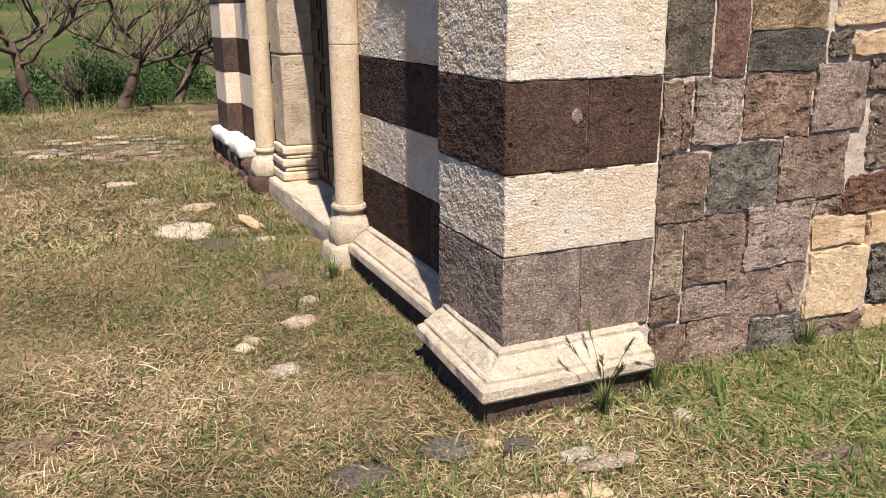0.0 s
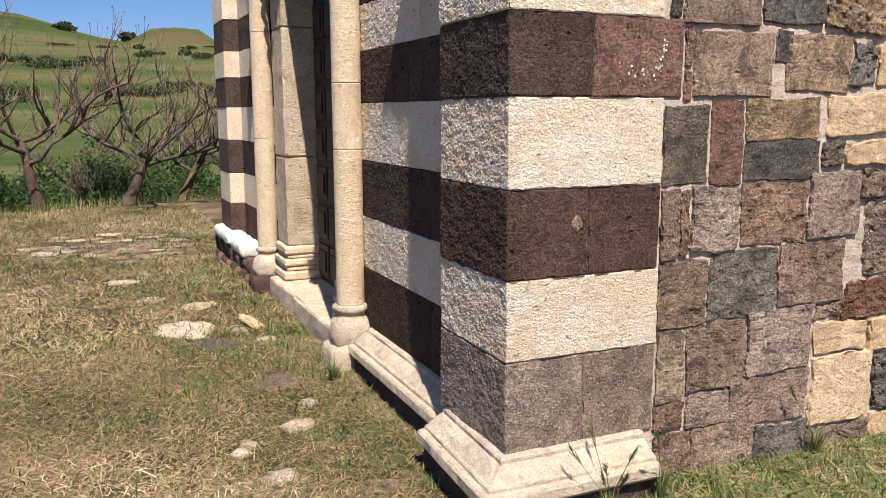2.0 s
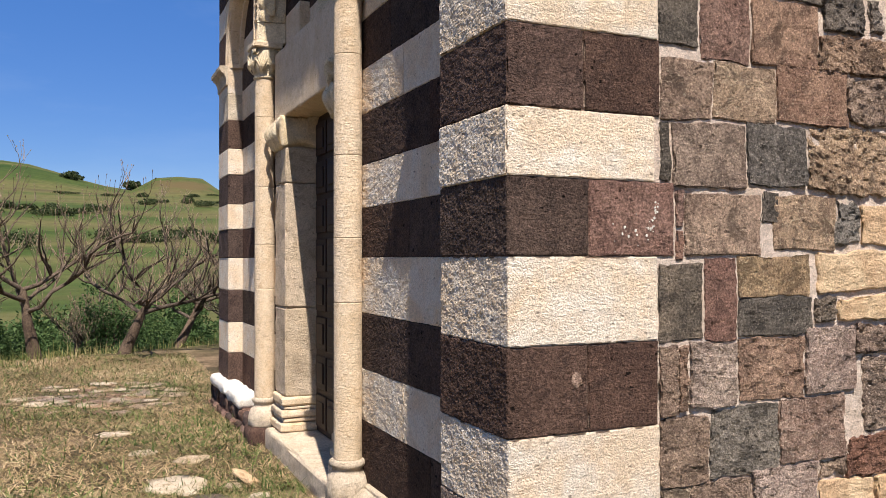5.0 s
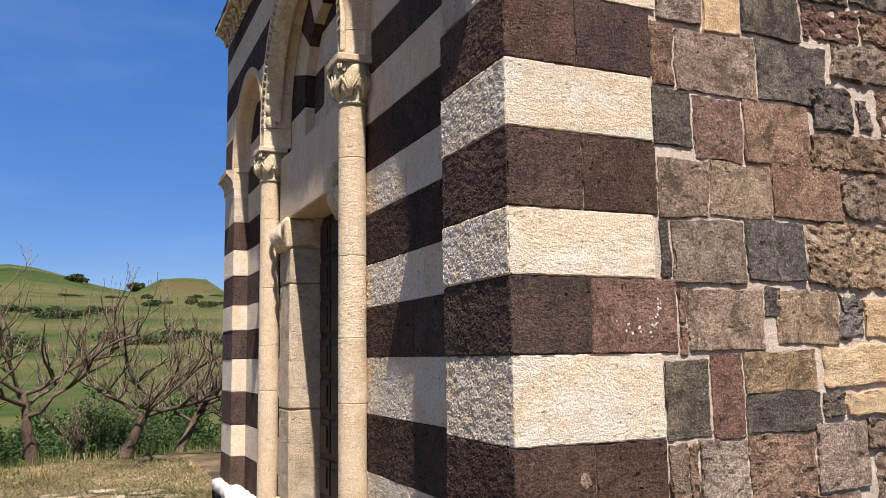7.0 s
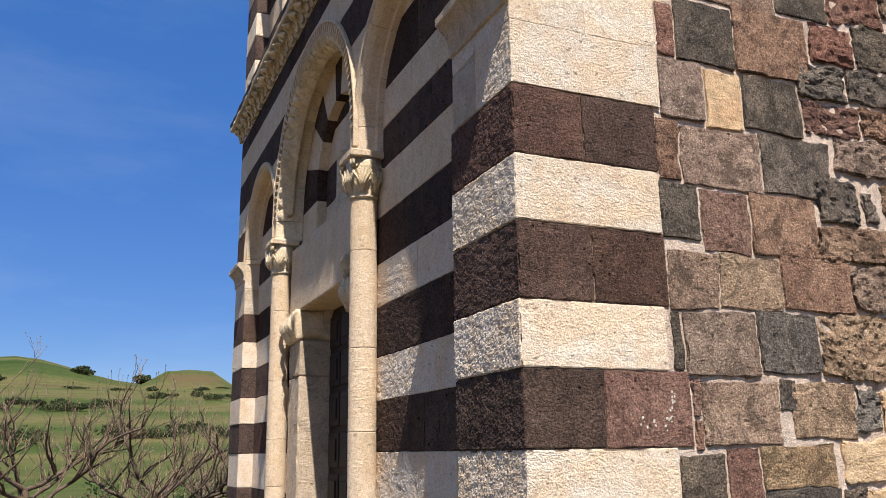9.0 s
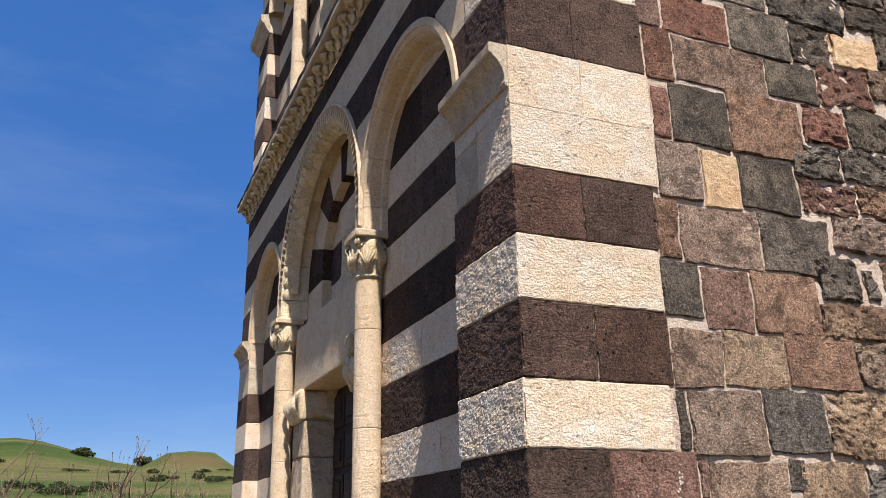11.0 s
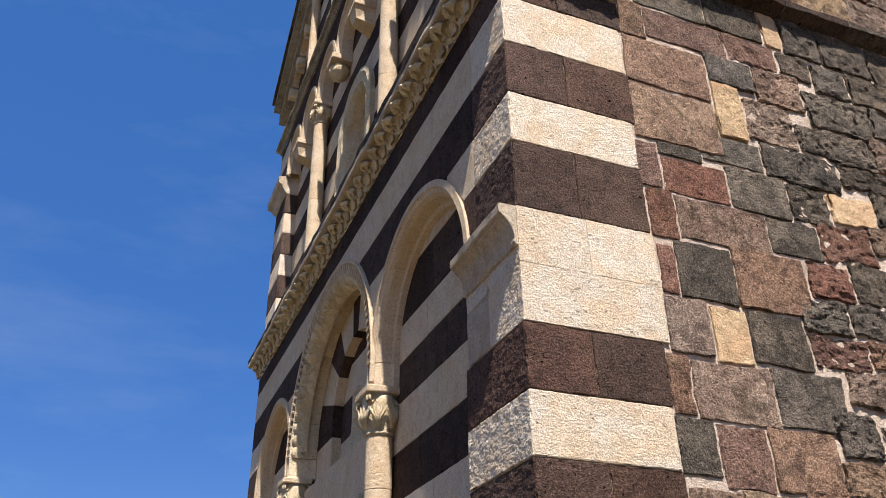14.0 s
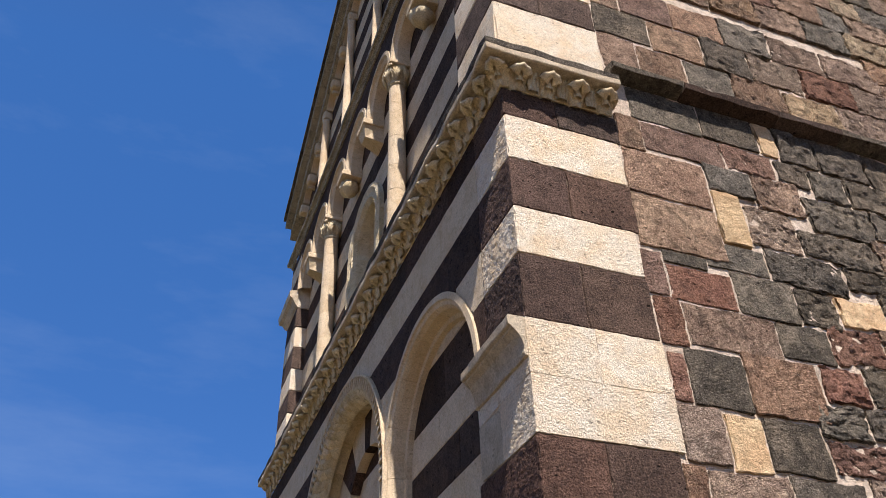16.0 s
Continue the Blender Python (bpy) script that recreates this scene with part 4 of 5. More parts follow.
part("weathering", sweep_line("weathering", [(0.0, 4.292), (0.119, 4.292), (0.122, 4.322), (0.105, 4.332), (0.0, 4.40)], PATH_C, DARK, 0.006, 0.06), cornice, "dark weathered top slope")
PITCH = 0.152
for i in range(36):
    y = 0.07 + PITCH * i
    if y > W - 0.03:
        break
    m = Matrix.Translation((0.0, y, 4.150))
    s = 1 + 0.10 * math.sin(i * 12.9)
    for nm, me, off, k in (("leaf", BIG, 0, s), ("palmette", CURL, 0, 0.9), ("small_leaf", TIP, PITCH / 2, 0.85)):
        o = part(nm, me, cornice)
        o.matrix_local = m @ Matrix.Translation((0, off, -0.012)) @ Matrix.Rotation(0.08 * math.sin(i * 7.7), 4, "X") @ Matrix.Diagonal((1.0 * k, 1.12 * k, 0.70 + 0.04 * math.sin(i * 3.1), 1))
for i in range(4):
    m = Matrix.Translation((0.075 + 0.152 * i, 0.0, 4.150)) @ Matrix.Rotation(math.pi / 2, 4, "Z")
    for nm, me, off in (("leaf", BIG, 0), ("palmette", CURL, 0), ("small_leaf", TIP, -0.076)):
        if me is TIP and i == 3:
            continue
        o = part(nm, me, cornice)
        o.matrix_local = m @ Matrix.Translation((0, off, -0.012)) @ Matrix.Diagonal((1.0, 1.1, 0.70, 1))
for nm, me in (("leaf", BIG), ("palmette", CURL)):
    o = part(nm, me, cornice)
    o.matrix_local = Matrix.Translation((0.01, 0.01, 4.150)) @ Matrix.Rotation(math.pi / 4, 4, "Z") @ Matrix.Diagonal((1.25, 0.9, 0.62, 1))

# ---------------------------------------------------------------- upper storey
UP = [4.42, 4.81, 5.05, 5.29, 5.53, 5.77, 6.00, 6.24, 6.48, 6.72, 6.815]
U_SPRING, U_IMP = 6.30, 6.20
U_FEET = [PIL, 1.10, COL[0], COL[0] + (COL[1] - COL[0]) / 3, COL[0] + 2 * (COL[1] - COL[0]) / 3, COL[1], W - 1.10, W - PIL]


def upper_low(y):
    z = 6.05
    for a, b in zip(U_FEET, U_FEET[1:]):
        r, c = (b - a) / 2 - 0.01, (a + b) / 2
        if abs(y - c) < r:
            z = max(z, U_SPRING + math.sqrt(r * r - (y - c) ** 2))
    return z


def window_low(y, z0):
    """The foot of a course where the window's arch cuts it."""
    d = abs(y - YC)
    if d >= 0.40:
        return z0
    return max(z0, 5.30 + math.sqrt(0.40 ** 2 - d * d))


for k, (z0, z1) in enumerate(zip(UP, UP[1:])):
    light = k % 2 == 0
    mat = LIME_SMOOTH if light else BASALT_DARK
    for s in (0, 1):
        lo_y, hi_y = (0.0, PIL) if s == 0 else (W - PIL, W)
        block(walls, (0, lo_y, z0 + 0.001), (0.60 if light else 0.27, hi_y, z1 - 0.001), LIME if light else BASALT, bevel=0.009, chip=0.02, cell=0.07)
        if not light:
            block(walls, (0.272, 0.0 if s == 0 else W - 0.3, z0 + 0.001), (0.60, 0.3 if s == 0 else W, z1 - 0.001), BASALT, bevel=0.009, chip=0.02, cell=0.07)
    n = 7
    for i in range(n):
        a = PIL + (W - 2 * PIL) * (i + (0.3 * math.sin(k * 2 + i) if 0 < i else 0)) / n
        b = PIL + (W - 2 * PIL) * (i + 1 + (0.3 * math.sin(k * 2 + i + 1) if i + 1 < n else 0)) / n
        me = slab_between("block", a + 0.001, b - 0.001, lambda y: window_low(y, z0 + 0.001), lambda y: z1 - 0.001, REC, 0.3, mat)
        if me:
            part("block", me, walls)
        if z1 > 6.1:
            me = slab_between("block", a + 0.001, b - 0.001, lambda y: max(z0 + 0.001, upper_low(y)), lambda y: z1 - 0.001, 0.0, REC - 0.002, BASALT_DARK)
            if me:
                part("block", me, walls)

window = thing("window_1", "round-arched niche window with a carved limestone surround", "window", "structure")
part("window_frame", sweep_arc("window_frame", YC, 5.30, [(0.45, 0.13), (0.45, 0.085), (0.41, 0.075), (0.37, 0.09), (0.33, 0.085), (0.30, 0.12), (0.26, 0.30), (0.45, 0.30)], 0, math.pi, 40, LIME_CARVED, 0.006), window)
for s in (1, -1):
    v = [(x, YC + s * r, z) for z in (4.42, 5.30) for r, x in [(0.45, 0.13), (0.45, 0.085), (0.41, 0.075), (0.37, 0.09), (0.33, 0.085), (0.30, 0.12), (0.26, 0.30), (0.45, 0.30)]]
    part("side_moulding", mesh_of("side_moulding", v, ring_faces(2, 8), LIME_CARVED), window)
part("niche_back", slab_between("niche_back", YC - 0.29, YC + 0.29, lambda y: 4.42, lambda y: 5.3 + math.sqrt(max(0, 0.29 ** 2 - (y - YC) ** 2)), 0.28, 0.35, LIME_SMOOTH), window)

for y in COL:
    column(y, 0.05, 4.40, 5.97, 0.064, U_IMP, "slender limestone column of the upper blind arcade", "upper columns")
arcade = thing("blind_arcade", "row of small limestone blind arches below the gable", "arcade")
for a, b in zip(U_FEET, U_FEET[1:]):
    r, c = (b - a) / 2 - 0.01, (a + b) / 2
    prof = [(r, 0.05), (r, -0.018), (r - 0.035, -0.02), (r - 0.045, 0.0), (r - 0.075, 0.02), (r - 0.085, 0.115), (r, 0.115)]
    arch = part("arch", sweep_arc("arch", c, U_SPRING, prof, 0, math.pi, 22, LIME_SMOOTH), arcade)
    for s in (1, -1):
        v = [(x, c + s * q, z) for z in (U_IMP, U_SPRING) for q, x in prof]
        part("stilt", mesh_of("stilt", v, ring_faces(2, len(prof)), LIME_SMOOTH), arch)
for i, y in enumerate((U_FEET[1], U_FEET[3], U_FEET[4], U_FEET[6])):
    v, f = rounded_box((-0.06, y - 0.095, U_IMP - 0.06), (REC, y + 0.095, U_IMP), 0.008, 0.003, 0.04, i, 0.01)
    con = part("console", mesh_of("console", v, f, LIME_SMOOTH), arcade)
    if i % 2:
        v = [(REC, y - 0.08, 5.97), (REC, y + 0.08, 5.97), (-0.03, y + 0.05, 6.03), (-0.03, y - 0.05, 6.03), (REC, y - 0.08, 6.14), (REC, y + 0.08, 6.14), (-0.05, y + 0.08, 6.14), (-0.05, y - 0.08, 6.14)]
        part("bracket", mesh_of("bracket", v, [(0, 1, 2, 3)[::-1], (4, 5, 6, 7), (0, 1, 5, 4), (1, 2, 6, 5), (2, 3, 7, 6), (3, 0, 4, 7)], LIME_SMOOTH), con)
    else:
        o = part("bracket", blob("bracket", (0.09, 0.075, 0.085), LIME_CARVED, i + 2, 8, 12, 0.3), con)
        o.location = (0.03, y, 6.02)
for s in (0, 1):
    lo_y, hi_y = (0.0, PIL + 0.02) if s == 0 else (W - PIL - 0.02, W)
    imp = thing("impost", "weathered limestone impost moulding of the upper pilaster", "impost", group="imposts")
    prof = [(0.0, 6.0), (0.02, 6.02), (0.05, 6.08), (0.085, 6.11), (0.09, 6.18), (0.0, 6.20)]
    path = [(0.0, hi_y), (0.0, 0.0), (0.4, 0.0)] if s == 0 else [(0.2, W), (0.0, W), (0.0, lo_y)]
    part("moulding", sweep_line("moulding", prof, path, LIME_WORN, 0.006, 0.05), imp)

upper_c = thing("upper_cornice", "weathered grey limestone cornice below the gable", "cornice")
part("moulding", sweep_line("moulding", [(0.0, 6.817), (0.016, 6.817), (0.022, 6.840), (0.036, 6.852), (0.038, 6.868), (0.060, 6.874), (0.064, 6.908), (0.0, 6.93)], [(0.4, W), (0.0, W), (0.0, 0.0), (0.55, 0.0)], LIME_GREY, 0.006, 0.06), upper_c)

# ---- gable
SLOPE = 0.656


def rake(y):
    return 7.50 + SLOPE * (min(y, W - y) + 0.05)


for k in range(11):
    z0, z1 = 6.94 + 0.24 * k, 6.94 + 0.24 * (k + 1)
    me = slab_between("block", 0.02, W - 0.02, lambda y: z0 + 0.001, lambda y: min(z1 - 0.001, rake(y) - 0.02), 0.05, 0.5, LIME_SMOOTH if k % 2 else BASALT_DARK, 0.06)
    if me:
        part("block", me, walls)
gable = thing("gable_cornice", "weathered stone raking cornice along the gable", "cornice")
for s in (0, 1):
    for o0, o1, x0, nm, mat in ((-0.16, 0.0, -0.06, "lower_moulding", LIME_GREY), (0.0, 0.10, -0.13, "slab", LIME_GREY), (0.10, 0.15, -0.16, "coping", DARK)):
        ya, yb = (-0.10, YC) if s == 0 else (YC, W + 0.10)
        part(nm, slab_between(nm, ya, yb, lambda y: rake(y) + o0, lambda y: rake(y) + o1 - 0.002, x0, 0.55, mat, 0.15), gable)
for i in range(8):
    for s in (0, 1):
        y = 0.32 + 0.31 * i
        yy = y if s == 0 else W - y
        z = rake(y) - 0.16
        v, f = rounded_box((-0.05, yy - 0.05, z - 0.20), (0.06, yy + 0.05, z - 0.08), 0.02, 0.006, 0.04, i, 0.02)
        g = part("console", mesh_of("console", v, f, LIME_SMOOTH), gable)
        part("arch", sweep_arc("arch", yy + (0.155 if s == 0 else -0.155), z - 0.08 + 0.03, [(0.155, 0.06), (0.155, -0.02), (0.12, -0.02), (0.12, 0.06)], 0, math.pi, 10, LIME_SMOOTH), g)
        if i in (3, 6):
            h = z - 0.2 - 6.93
            c = part("colonnette", lathe("colonnette", [(0.05, 0), (0.042, 0.03), (0.042, h - 0.03), (0.05, h)], LIME_SMOOTH, 14, 0.002, i), g)
            c.location = (0.0, yy, 6.93)
roof = thing("roof", "pitched roof with terracotta tiles on the nave", "roof", "structure")
for s in (0, 1):
    ya, yb = (-0.12, YC) if s == 0 else (YC, W + 0.12)
    part("tiles", slab_between("tiles", ya, yb, lambda y: rake(y) - 0.05, lambda y: rake(y) + 0.02, 0.56, 11.2, ROOF, 0.2), roof)

# ---------------------------------------------------------------- side cornice
side_c = thing("side_cornice", "dark chamfered stone cornice along the side wall", "cornice")
edges = [0.60, 1.02, 1.62, 2.05, 2.62, 3.2, 3.75, 4.3, 5.0, 5.6, 6.3, 7.0, 8.0, 9.0, 10.0, 11.0]
for i, (a, b) in enumerate(zip(edges, edges[1:])):
    dz = 0.006 * math.sin(i * 5)
    part("cornice_stone", sweep_line("cornice_stone", [(-0.1, 4.43 + dz), (0.022, 4.432 + dz), (0.094, 4.458 + dz), (0.100, 4.490 + dz), (0.088, 4.502 + dz), (-0.1, 4.55)], [(a + 0.003, 0.02), (b - 0.003, 0.02)], (DARK, BASALT_DARK, BASALT)[i % 3], 0.008, 0.08), side_c)

# ---------------------------------------------------------------- trees, shrubs, grass
def limb(rnd, start, way, length, radius, up, wander, n=7):
    pts, radii = [start.copy()], [radius]
    d = way.normalized()
    for i in range(1, n):
        d = (d + Vector((rnd.gauss(0, wander), rnd.gauss(0, wander), rnd.gauss(0, wander) + up / n))).normalized()
        pts.append(pts[-1] + d * length / (n - 1))
        radii.append(radius * (1 - 0.62 * i / (n - 1)))
    return pts, radii


def bare_tree(x, y, lean, height, seed, spread=1.0, label="bare spreading tree with budding twigs on the grassy bank"):
    rnd = random.Random(seed)
    z = ground_height(x, y)
    t = thing("tree", label, "tree", group="bare trees", at=(x, y, z - 0.15))
    verts, faces = [], []
    pts, radii = limb(rnd, Vector((0, 0, 0)), Vector((lean[0], lean[1], 1)), height * 0.36, 0.088 * height / 2.6, 0.3, 0.09, 8)
    radii[0] *= 1.5
    tube(verts, faces, pts, radii, 9)
    part("trunk", mesh_of("trunk", verts, faces, BARK, True), t)
    crown_v, crown_f, twig_v, twig_f = [], [], [], []
    ends = []
    for k in range(6):
        a = 2 * math.pi * (k + rnd.random() * 0.6) / 6
        s = pts[-1 - (k % 3)]
        way = Vector((math.cos(a) * spread, math.sin(a) * spread * 0.8, 0.35 + 0.45 * rnd.random())) + Vector((lean[0], lean[1], 0)) * 0.5
        p, r = limb(rnd, s, way, height * (0.48 + 0.24 * rnd.random()), radii[-1] * 0.85, 0.35, 0.20, 9)
        tube(crown_v, crown_f, p, r, 6)
        ends.append((p, r))
    second = []
    for p, r in ends:
        for i in range(2, len(p)):
            for _ in range(2):
                if rnd.random() < 0.85:
                    a = rnd.random() * 6.28
                    way = (p[i] - p[i - 1]).normalized() * 0.6 + Vector((math.cos(a), math.sin(a), 0.5 * rnd.random() + 0.1))
                    q, s = limb(rnd, p[i], way, height * (0.13 + 0.20 * rnd.random()), r[i] * 0.7, 0.7, 0.18, 6)
                    tube(crown_v, crown_f, q, s, 5)
                    second.append((q, s))
    for q, s in second + ends:
        for i in range(1, len(q)):
            for _ in range(3 if i == len(q) - 1 else 1):
                a = rnd.random() * 6.28
                way = (q[i] - q[i - 1]).normalized() * 0.7 + Vector((0.7 * math.cos(a), 0.7 * math.sin(a), 0.55))
                w, c = limb(rnd, q[i], way, height * (0.03 + 0.07 * rnd.random()), min(0.007, s[i] * 0.7), 0.8, 0.16, 4)
                tube(twig_v, twig_f, w, [max(0.0028, v) for v in c], 4)
                d = (w[-1] - w[-2]).normalized()
                tube(twig_v, twig_f, [w[-1], w[-1] + d * 0.012, w[-1] + d * 0.03], [0.003, 0.0085, 0.001], 4)
    crown = part("crown", mesh_of("crown", crown_v, crown_f, BARK, True), t)
    part("twig", mesh_of("twig", twig_v, twig_f, TWIG, True), crown)


bare_tree(-1.62, 9.6, (-0.05, 0.0), 2.95, 11, 1.6)
bare_tree(-0.62, 9.7, (0.35, 0.0), 2.85, 4, 1.6)
bare_tree(0.12, 10.3, (0.5, 0.1), 2.45, 8, 1.4)
bare_tree(-3.4, 11.4, (0.2, 0.0), 2.9, 15)
bare_tree(-1.05, 11.2, (0.0, 0.1), 1.7, 23, 0.7, "small bare sapling among shrubs on the bank")
bare_tree(1.7, 12.2, (-0.2, 0.0), 2.6, 31)


def leaf_cloud(centres, count, size, rnd, flat=1.0):
    """Small leaves scattered through uneven clumps: rows of centre, radii."""
    n = count
    pick = np.array([rnd.randrange(len(centres)) for _ in range(n)])
    c = np.array([k[0] for k in centres])[pick]
    s = np.array([k[1] for k in centres])[pick]
    g = np.random.RandomState(rnd.randrange(9999))
    d = g.normal(size=(n, 3))
    d /= np.linalg.norm(d, axis=1)[:, None]
    p = c + d * s * (g.uniform(0.35, 1.0, (n, 1)) ** 0.6)
    p[:, 2] = np.maximum(p[:, 2], c[:, 2] - s[:, 2] * 0.95)
    u = g.normal(size=(n, 3))
    u /= np.linalg.norm(u, axis=1)[:, None]
    w = np.cross(u, g.normal(size=(n, 3)))
    w /= np.linalg.norm(w, axis=1)[:, None]
    ln = size * g.uniform(0.6, 1.4, (n, 1))
    v = np.stack([p - u * ln, p + w * ln * 0.45, p + u * ln, p - w * ln * 0.45], 1).reshape(-1, 3)
    return v, np.arange(4 * n).reshape(-1, 4)


def array_mesh(name, v, f, material):
    me = bpy.data.meshes.new(name)
    k = f.shape[1]
    me.vertices.add(len(v))
    me.vertices.foreach_set("co", np.ascontiguousarray(v, dtype=np.float32).ravel())
    me.loops.add(f.size)
    me.loops.foreach_set("vertex_index", np.ascontiguousarray(f, dtype=np.int32).ravel())
    me.polygons.add(len(f))
    me.polygons.foreach_set("loop_start", np.arange(0, f.size, k, dtype=np.int32))
    me.polygons.foreach_set("loop_total", np.full(len(f), k, dtype=np.int32))
    me.materials.append(material)
    me.update()
    me.validate()
    return me


def shrub(x, y, w, h, seed, count, leaf, material=SHRUB, label="leafy green shrub growing on the bank", group="bank shrubs"):
    rnd = random.Random(seed)
    z = ground_height(x, y)
    t = thing("shrub", label, "shrub", group=group, at=(x, y, z))
    clumps = []
    for _ in range(11):
        a, r = rnd.random() * 6.28, rnd.random() ** 0.5
        hh = h * (0.25 + 0.6 * rnd.random()) * (1 - 0.45 * r)
        clumps.append(((w * r * math.cos(a) * 0.75, w * r * math.sin(a) * 0.75, hh), (w * (0.22 + 0.16 * rnd.random()), w * (0.22 + 0.16 * rnd.random()), h * (0.18 + 0.14 * rnd.random()))))
    v, f = leaf_cloud(clumps, count, leaf, rnd)
    part("foliage", array_mesh("foliage", v, f, material), t)
    sv, sf = [], []
    for k in range(7):
        c = Vector(clumps[k][0])
        p = [Vector((c.x * 0.2, c.y * 0.2, -0.1)), c * 0.5, c]
        tube(sv, sf, p, [0.016 * h, 0.011 * h, 0.005 * h], 5)
    part("stems", mesh_of("stems", sv, sf, BARK, True), t)


rs = random.Random(5)
for i in range(26):
    x = -7.5 + 12.0 * i / 25 + rs.uniform(-0.3, 0.3)
    y = 11.6 + rs.uniform(-0.9, 1.6) - 0.12 * abs(x)
    shrub(x, y, rs.uniform(0.7, 1.1), rs.uniform(1.2, 1.9), 100 + i, 10000, 0.024)
for i in range(14):
    x = -9 + 15.0 * i / 13 + rs.uniform(-0.4, 0.4)
    shrub(x, 14.5 + rs.uniform(-0.8, 2.5), rs.uniform(1.2, 1.8), rs.uniform(1.5, 2.3), 200 + i, 6500, 0.045)
# hedges and lone bushes of the valley and the hills: distance, bearing, width, height
for d, a0, a1, n, w, h in ((95, -0.16, -0.03, 9, 3.2, 3.0), (105, 0.02, 0.20, 15, 3.2, 2.6), (150, -0.16, 0.03, 12, 4.0, 3.0), (190, 0.06, 0.20, 8, 4.0, 2.4), (235, -0.16, 0.2, 10, 4.0, 2.2)):
    for i in range(n):
        if rs.random() < 0.78:
            a = a0 + (a1 - a0) * (i + rs.random()) / n
            r = d * (1 + rs.uniform(-0.06, 0.06))
            shrub(r * math.sin(a) - 1.2, r * math.cos(a) - 2.1, w * rs.uniform(0.4, 1.0), h * rs.uniform(0.35, 0.75), 300 + i + d, 900, 0.09 * w / 2, FAR_SHRUB, "dark evergreen bush far off in the fields", "far bushes")
for a, d, w, h in ((-0.005, 285, 5.5, 2.6), (0.055, 300, 4.2, 4.0)):
    shrub(d * math.sin(a) - 1.2, d * math.cos(a) - 2.1, w, h, int(d + a * 100), 1500, 0.4, FAR_SHRUB, "lone dark bush on the hill's skyline", "far bushes")


def grass(name, n, area, length, width, lift, seed, material, label, keep=None, droop=0.3):
    """Many thin blades over an area, as one mesh."""
    g = np.random.RandomState(seed)
    x = g.uniform(area[0], area[1], n)
    y = g.uniform(area[2], area[3], n)
    if keep is not None:
        k = np.array([keep(a, b) > r for a, b, r in zip(x, y, g.uniform(size=n))])
        x, y = x[k], y[k]
        n = len(x)
    z = np.array([ground_height(a, b) for a, b in zip(x, y)])
    a = g.uniform(0, 2 * np.pi, n)
    e = np.radians(np.clip(g.normal(lift, lift * 0.6, n), 2, 88))
    ln = length * g.lognormal(0, 0.4, n)
    d = np.stack([np.cos(a) * np.cos(e), np.sin(a) * np.cos(e), np.sin(e)], 1)
    s = np.stack([-np.sin(a), np.cos(a), g.normal(0, 0.3, n)], 1) * (width * g.uniform(0.6, 1.3, n))[:, None]
    p = np.stack([x, y, z + g.uniform(0, 0.012, n)], 1)
    mid = p + d * ln[:, None] * 0.55
    tip = p + d * ln[:, None]
    tip[:, 2] -= droop * ln * np.cos(e) * 0.5
    v = np.stack([p - s, p + s, mid + s * 0.8, mid - s * 0.8, tip], 1).reshape(-1, 3)
    q = np.arange(n) * 5
    f = np.concatenate([np.stack([q, q + 1, q + 2], 1), np.stack([q, q + 2, q + 3], 1), np.stack([q + 3, q + 2, q + 4], 1)])
    ob = new(name, array_mesh(name, v, f, material))
    tagged(ob, label, "grass", kind="stuff")


def outside(x, y):
    """Not under the church or its plinth."""
    if x < 0.56:
        if PIL + 0.05 < y < W - PIL - 0.05:
            return x < 0.0
        return not (x > -0.10 and -0.10 < y < W + 0.10)
    return not (-0.005 < y < W)


def bare(x, y):
    """How much grass grows: thin on trodden patches."""
    v = noise.noise((x * 1.3, y * 1.3, 4)) + 0.5 * noise.noise((x * 4.5, y * 4.5, 8))
    patch = math.exp(-(((x + 1.0) / 0.75) ** 2 + ((y - 6.1) / 0.9) ** 2) ** 2)
    return (0.85 + 0.65 * v) * (1 - 0.9 * patch) if outside(x, y) else -1


def greenness(x, y):
    v = noise.noise((x * 1.1 + 9, y * 1.1, 4)) + 0.5 * noise.noise((x * 5, y * 5, 2))
    wall = 0.8 / (1 + math.exp(-(x - 0.45 + 0.5 * y) * 6)) if y < 0.1 else 0.0
    foot = 0.3 * math.exp(-((x + 0.15) / 0.25) ** 2) if 0.3 < y < 5 else 0
    return (0.15 + 0.95 * max(0, v + 0.02) + wall + foot) if outside(x, y) else -1


grass("cut_grass", 430000, (-3.0, 2.6, -1.6, 2.6), 0.027, 0.0013, 17, 1, STRAW, "dry straw-coloured cut grass lying on the ground", bare)
grass("cut_grass", 190000, (-5.0, 0.2, 2.4, 9.4), 0.042, 0.0024, 20, 2, STRAW, "dry straw-coloured cut grass lying on the ground", bare)
grass("green_grass", 190000, (-3.2, 3.2, -2.2, 2.6), 0.042, 0.0019, 34, 3, GREEN, "short green grass mixed with clippings", greenness)
grass("green_grass", 70000, (-5.0, 0.2, 2.4, 9.4), 0.050, 0.0032, 34, 4, GREEN, "short green grass mixed with clippings", greenness)
grass("long_clippings", 9000, (0.2, 3.2, -1.8, 0.0), 0.12, 0.0026, 10, 5, GREEN, "long mown grass stalks lying by the wall", lambda x, y: (min(1, max(0, (x - 0.2) * 2)) if outside(x, y) else -1))
grass("long_clippings", 4500, (-2.6, 0.6, -1.6, 3.2), 0.08, 0.0022, 8, 6, STRAW, "long dry stalks strewn over the ground", lambda x, y: 0.8 if outside(x, y) else -1)


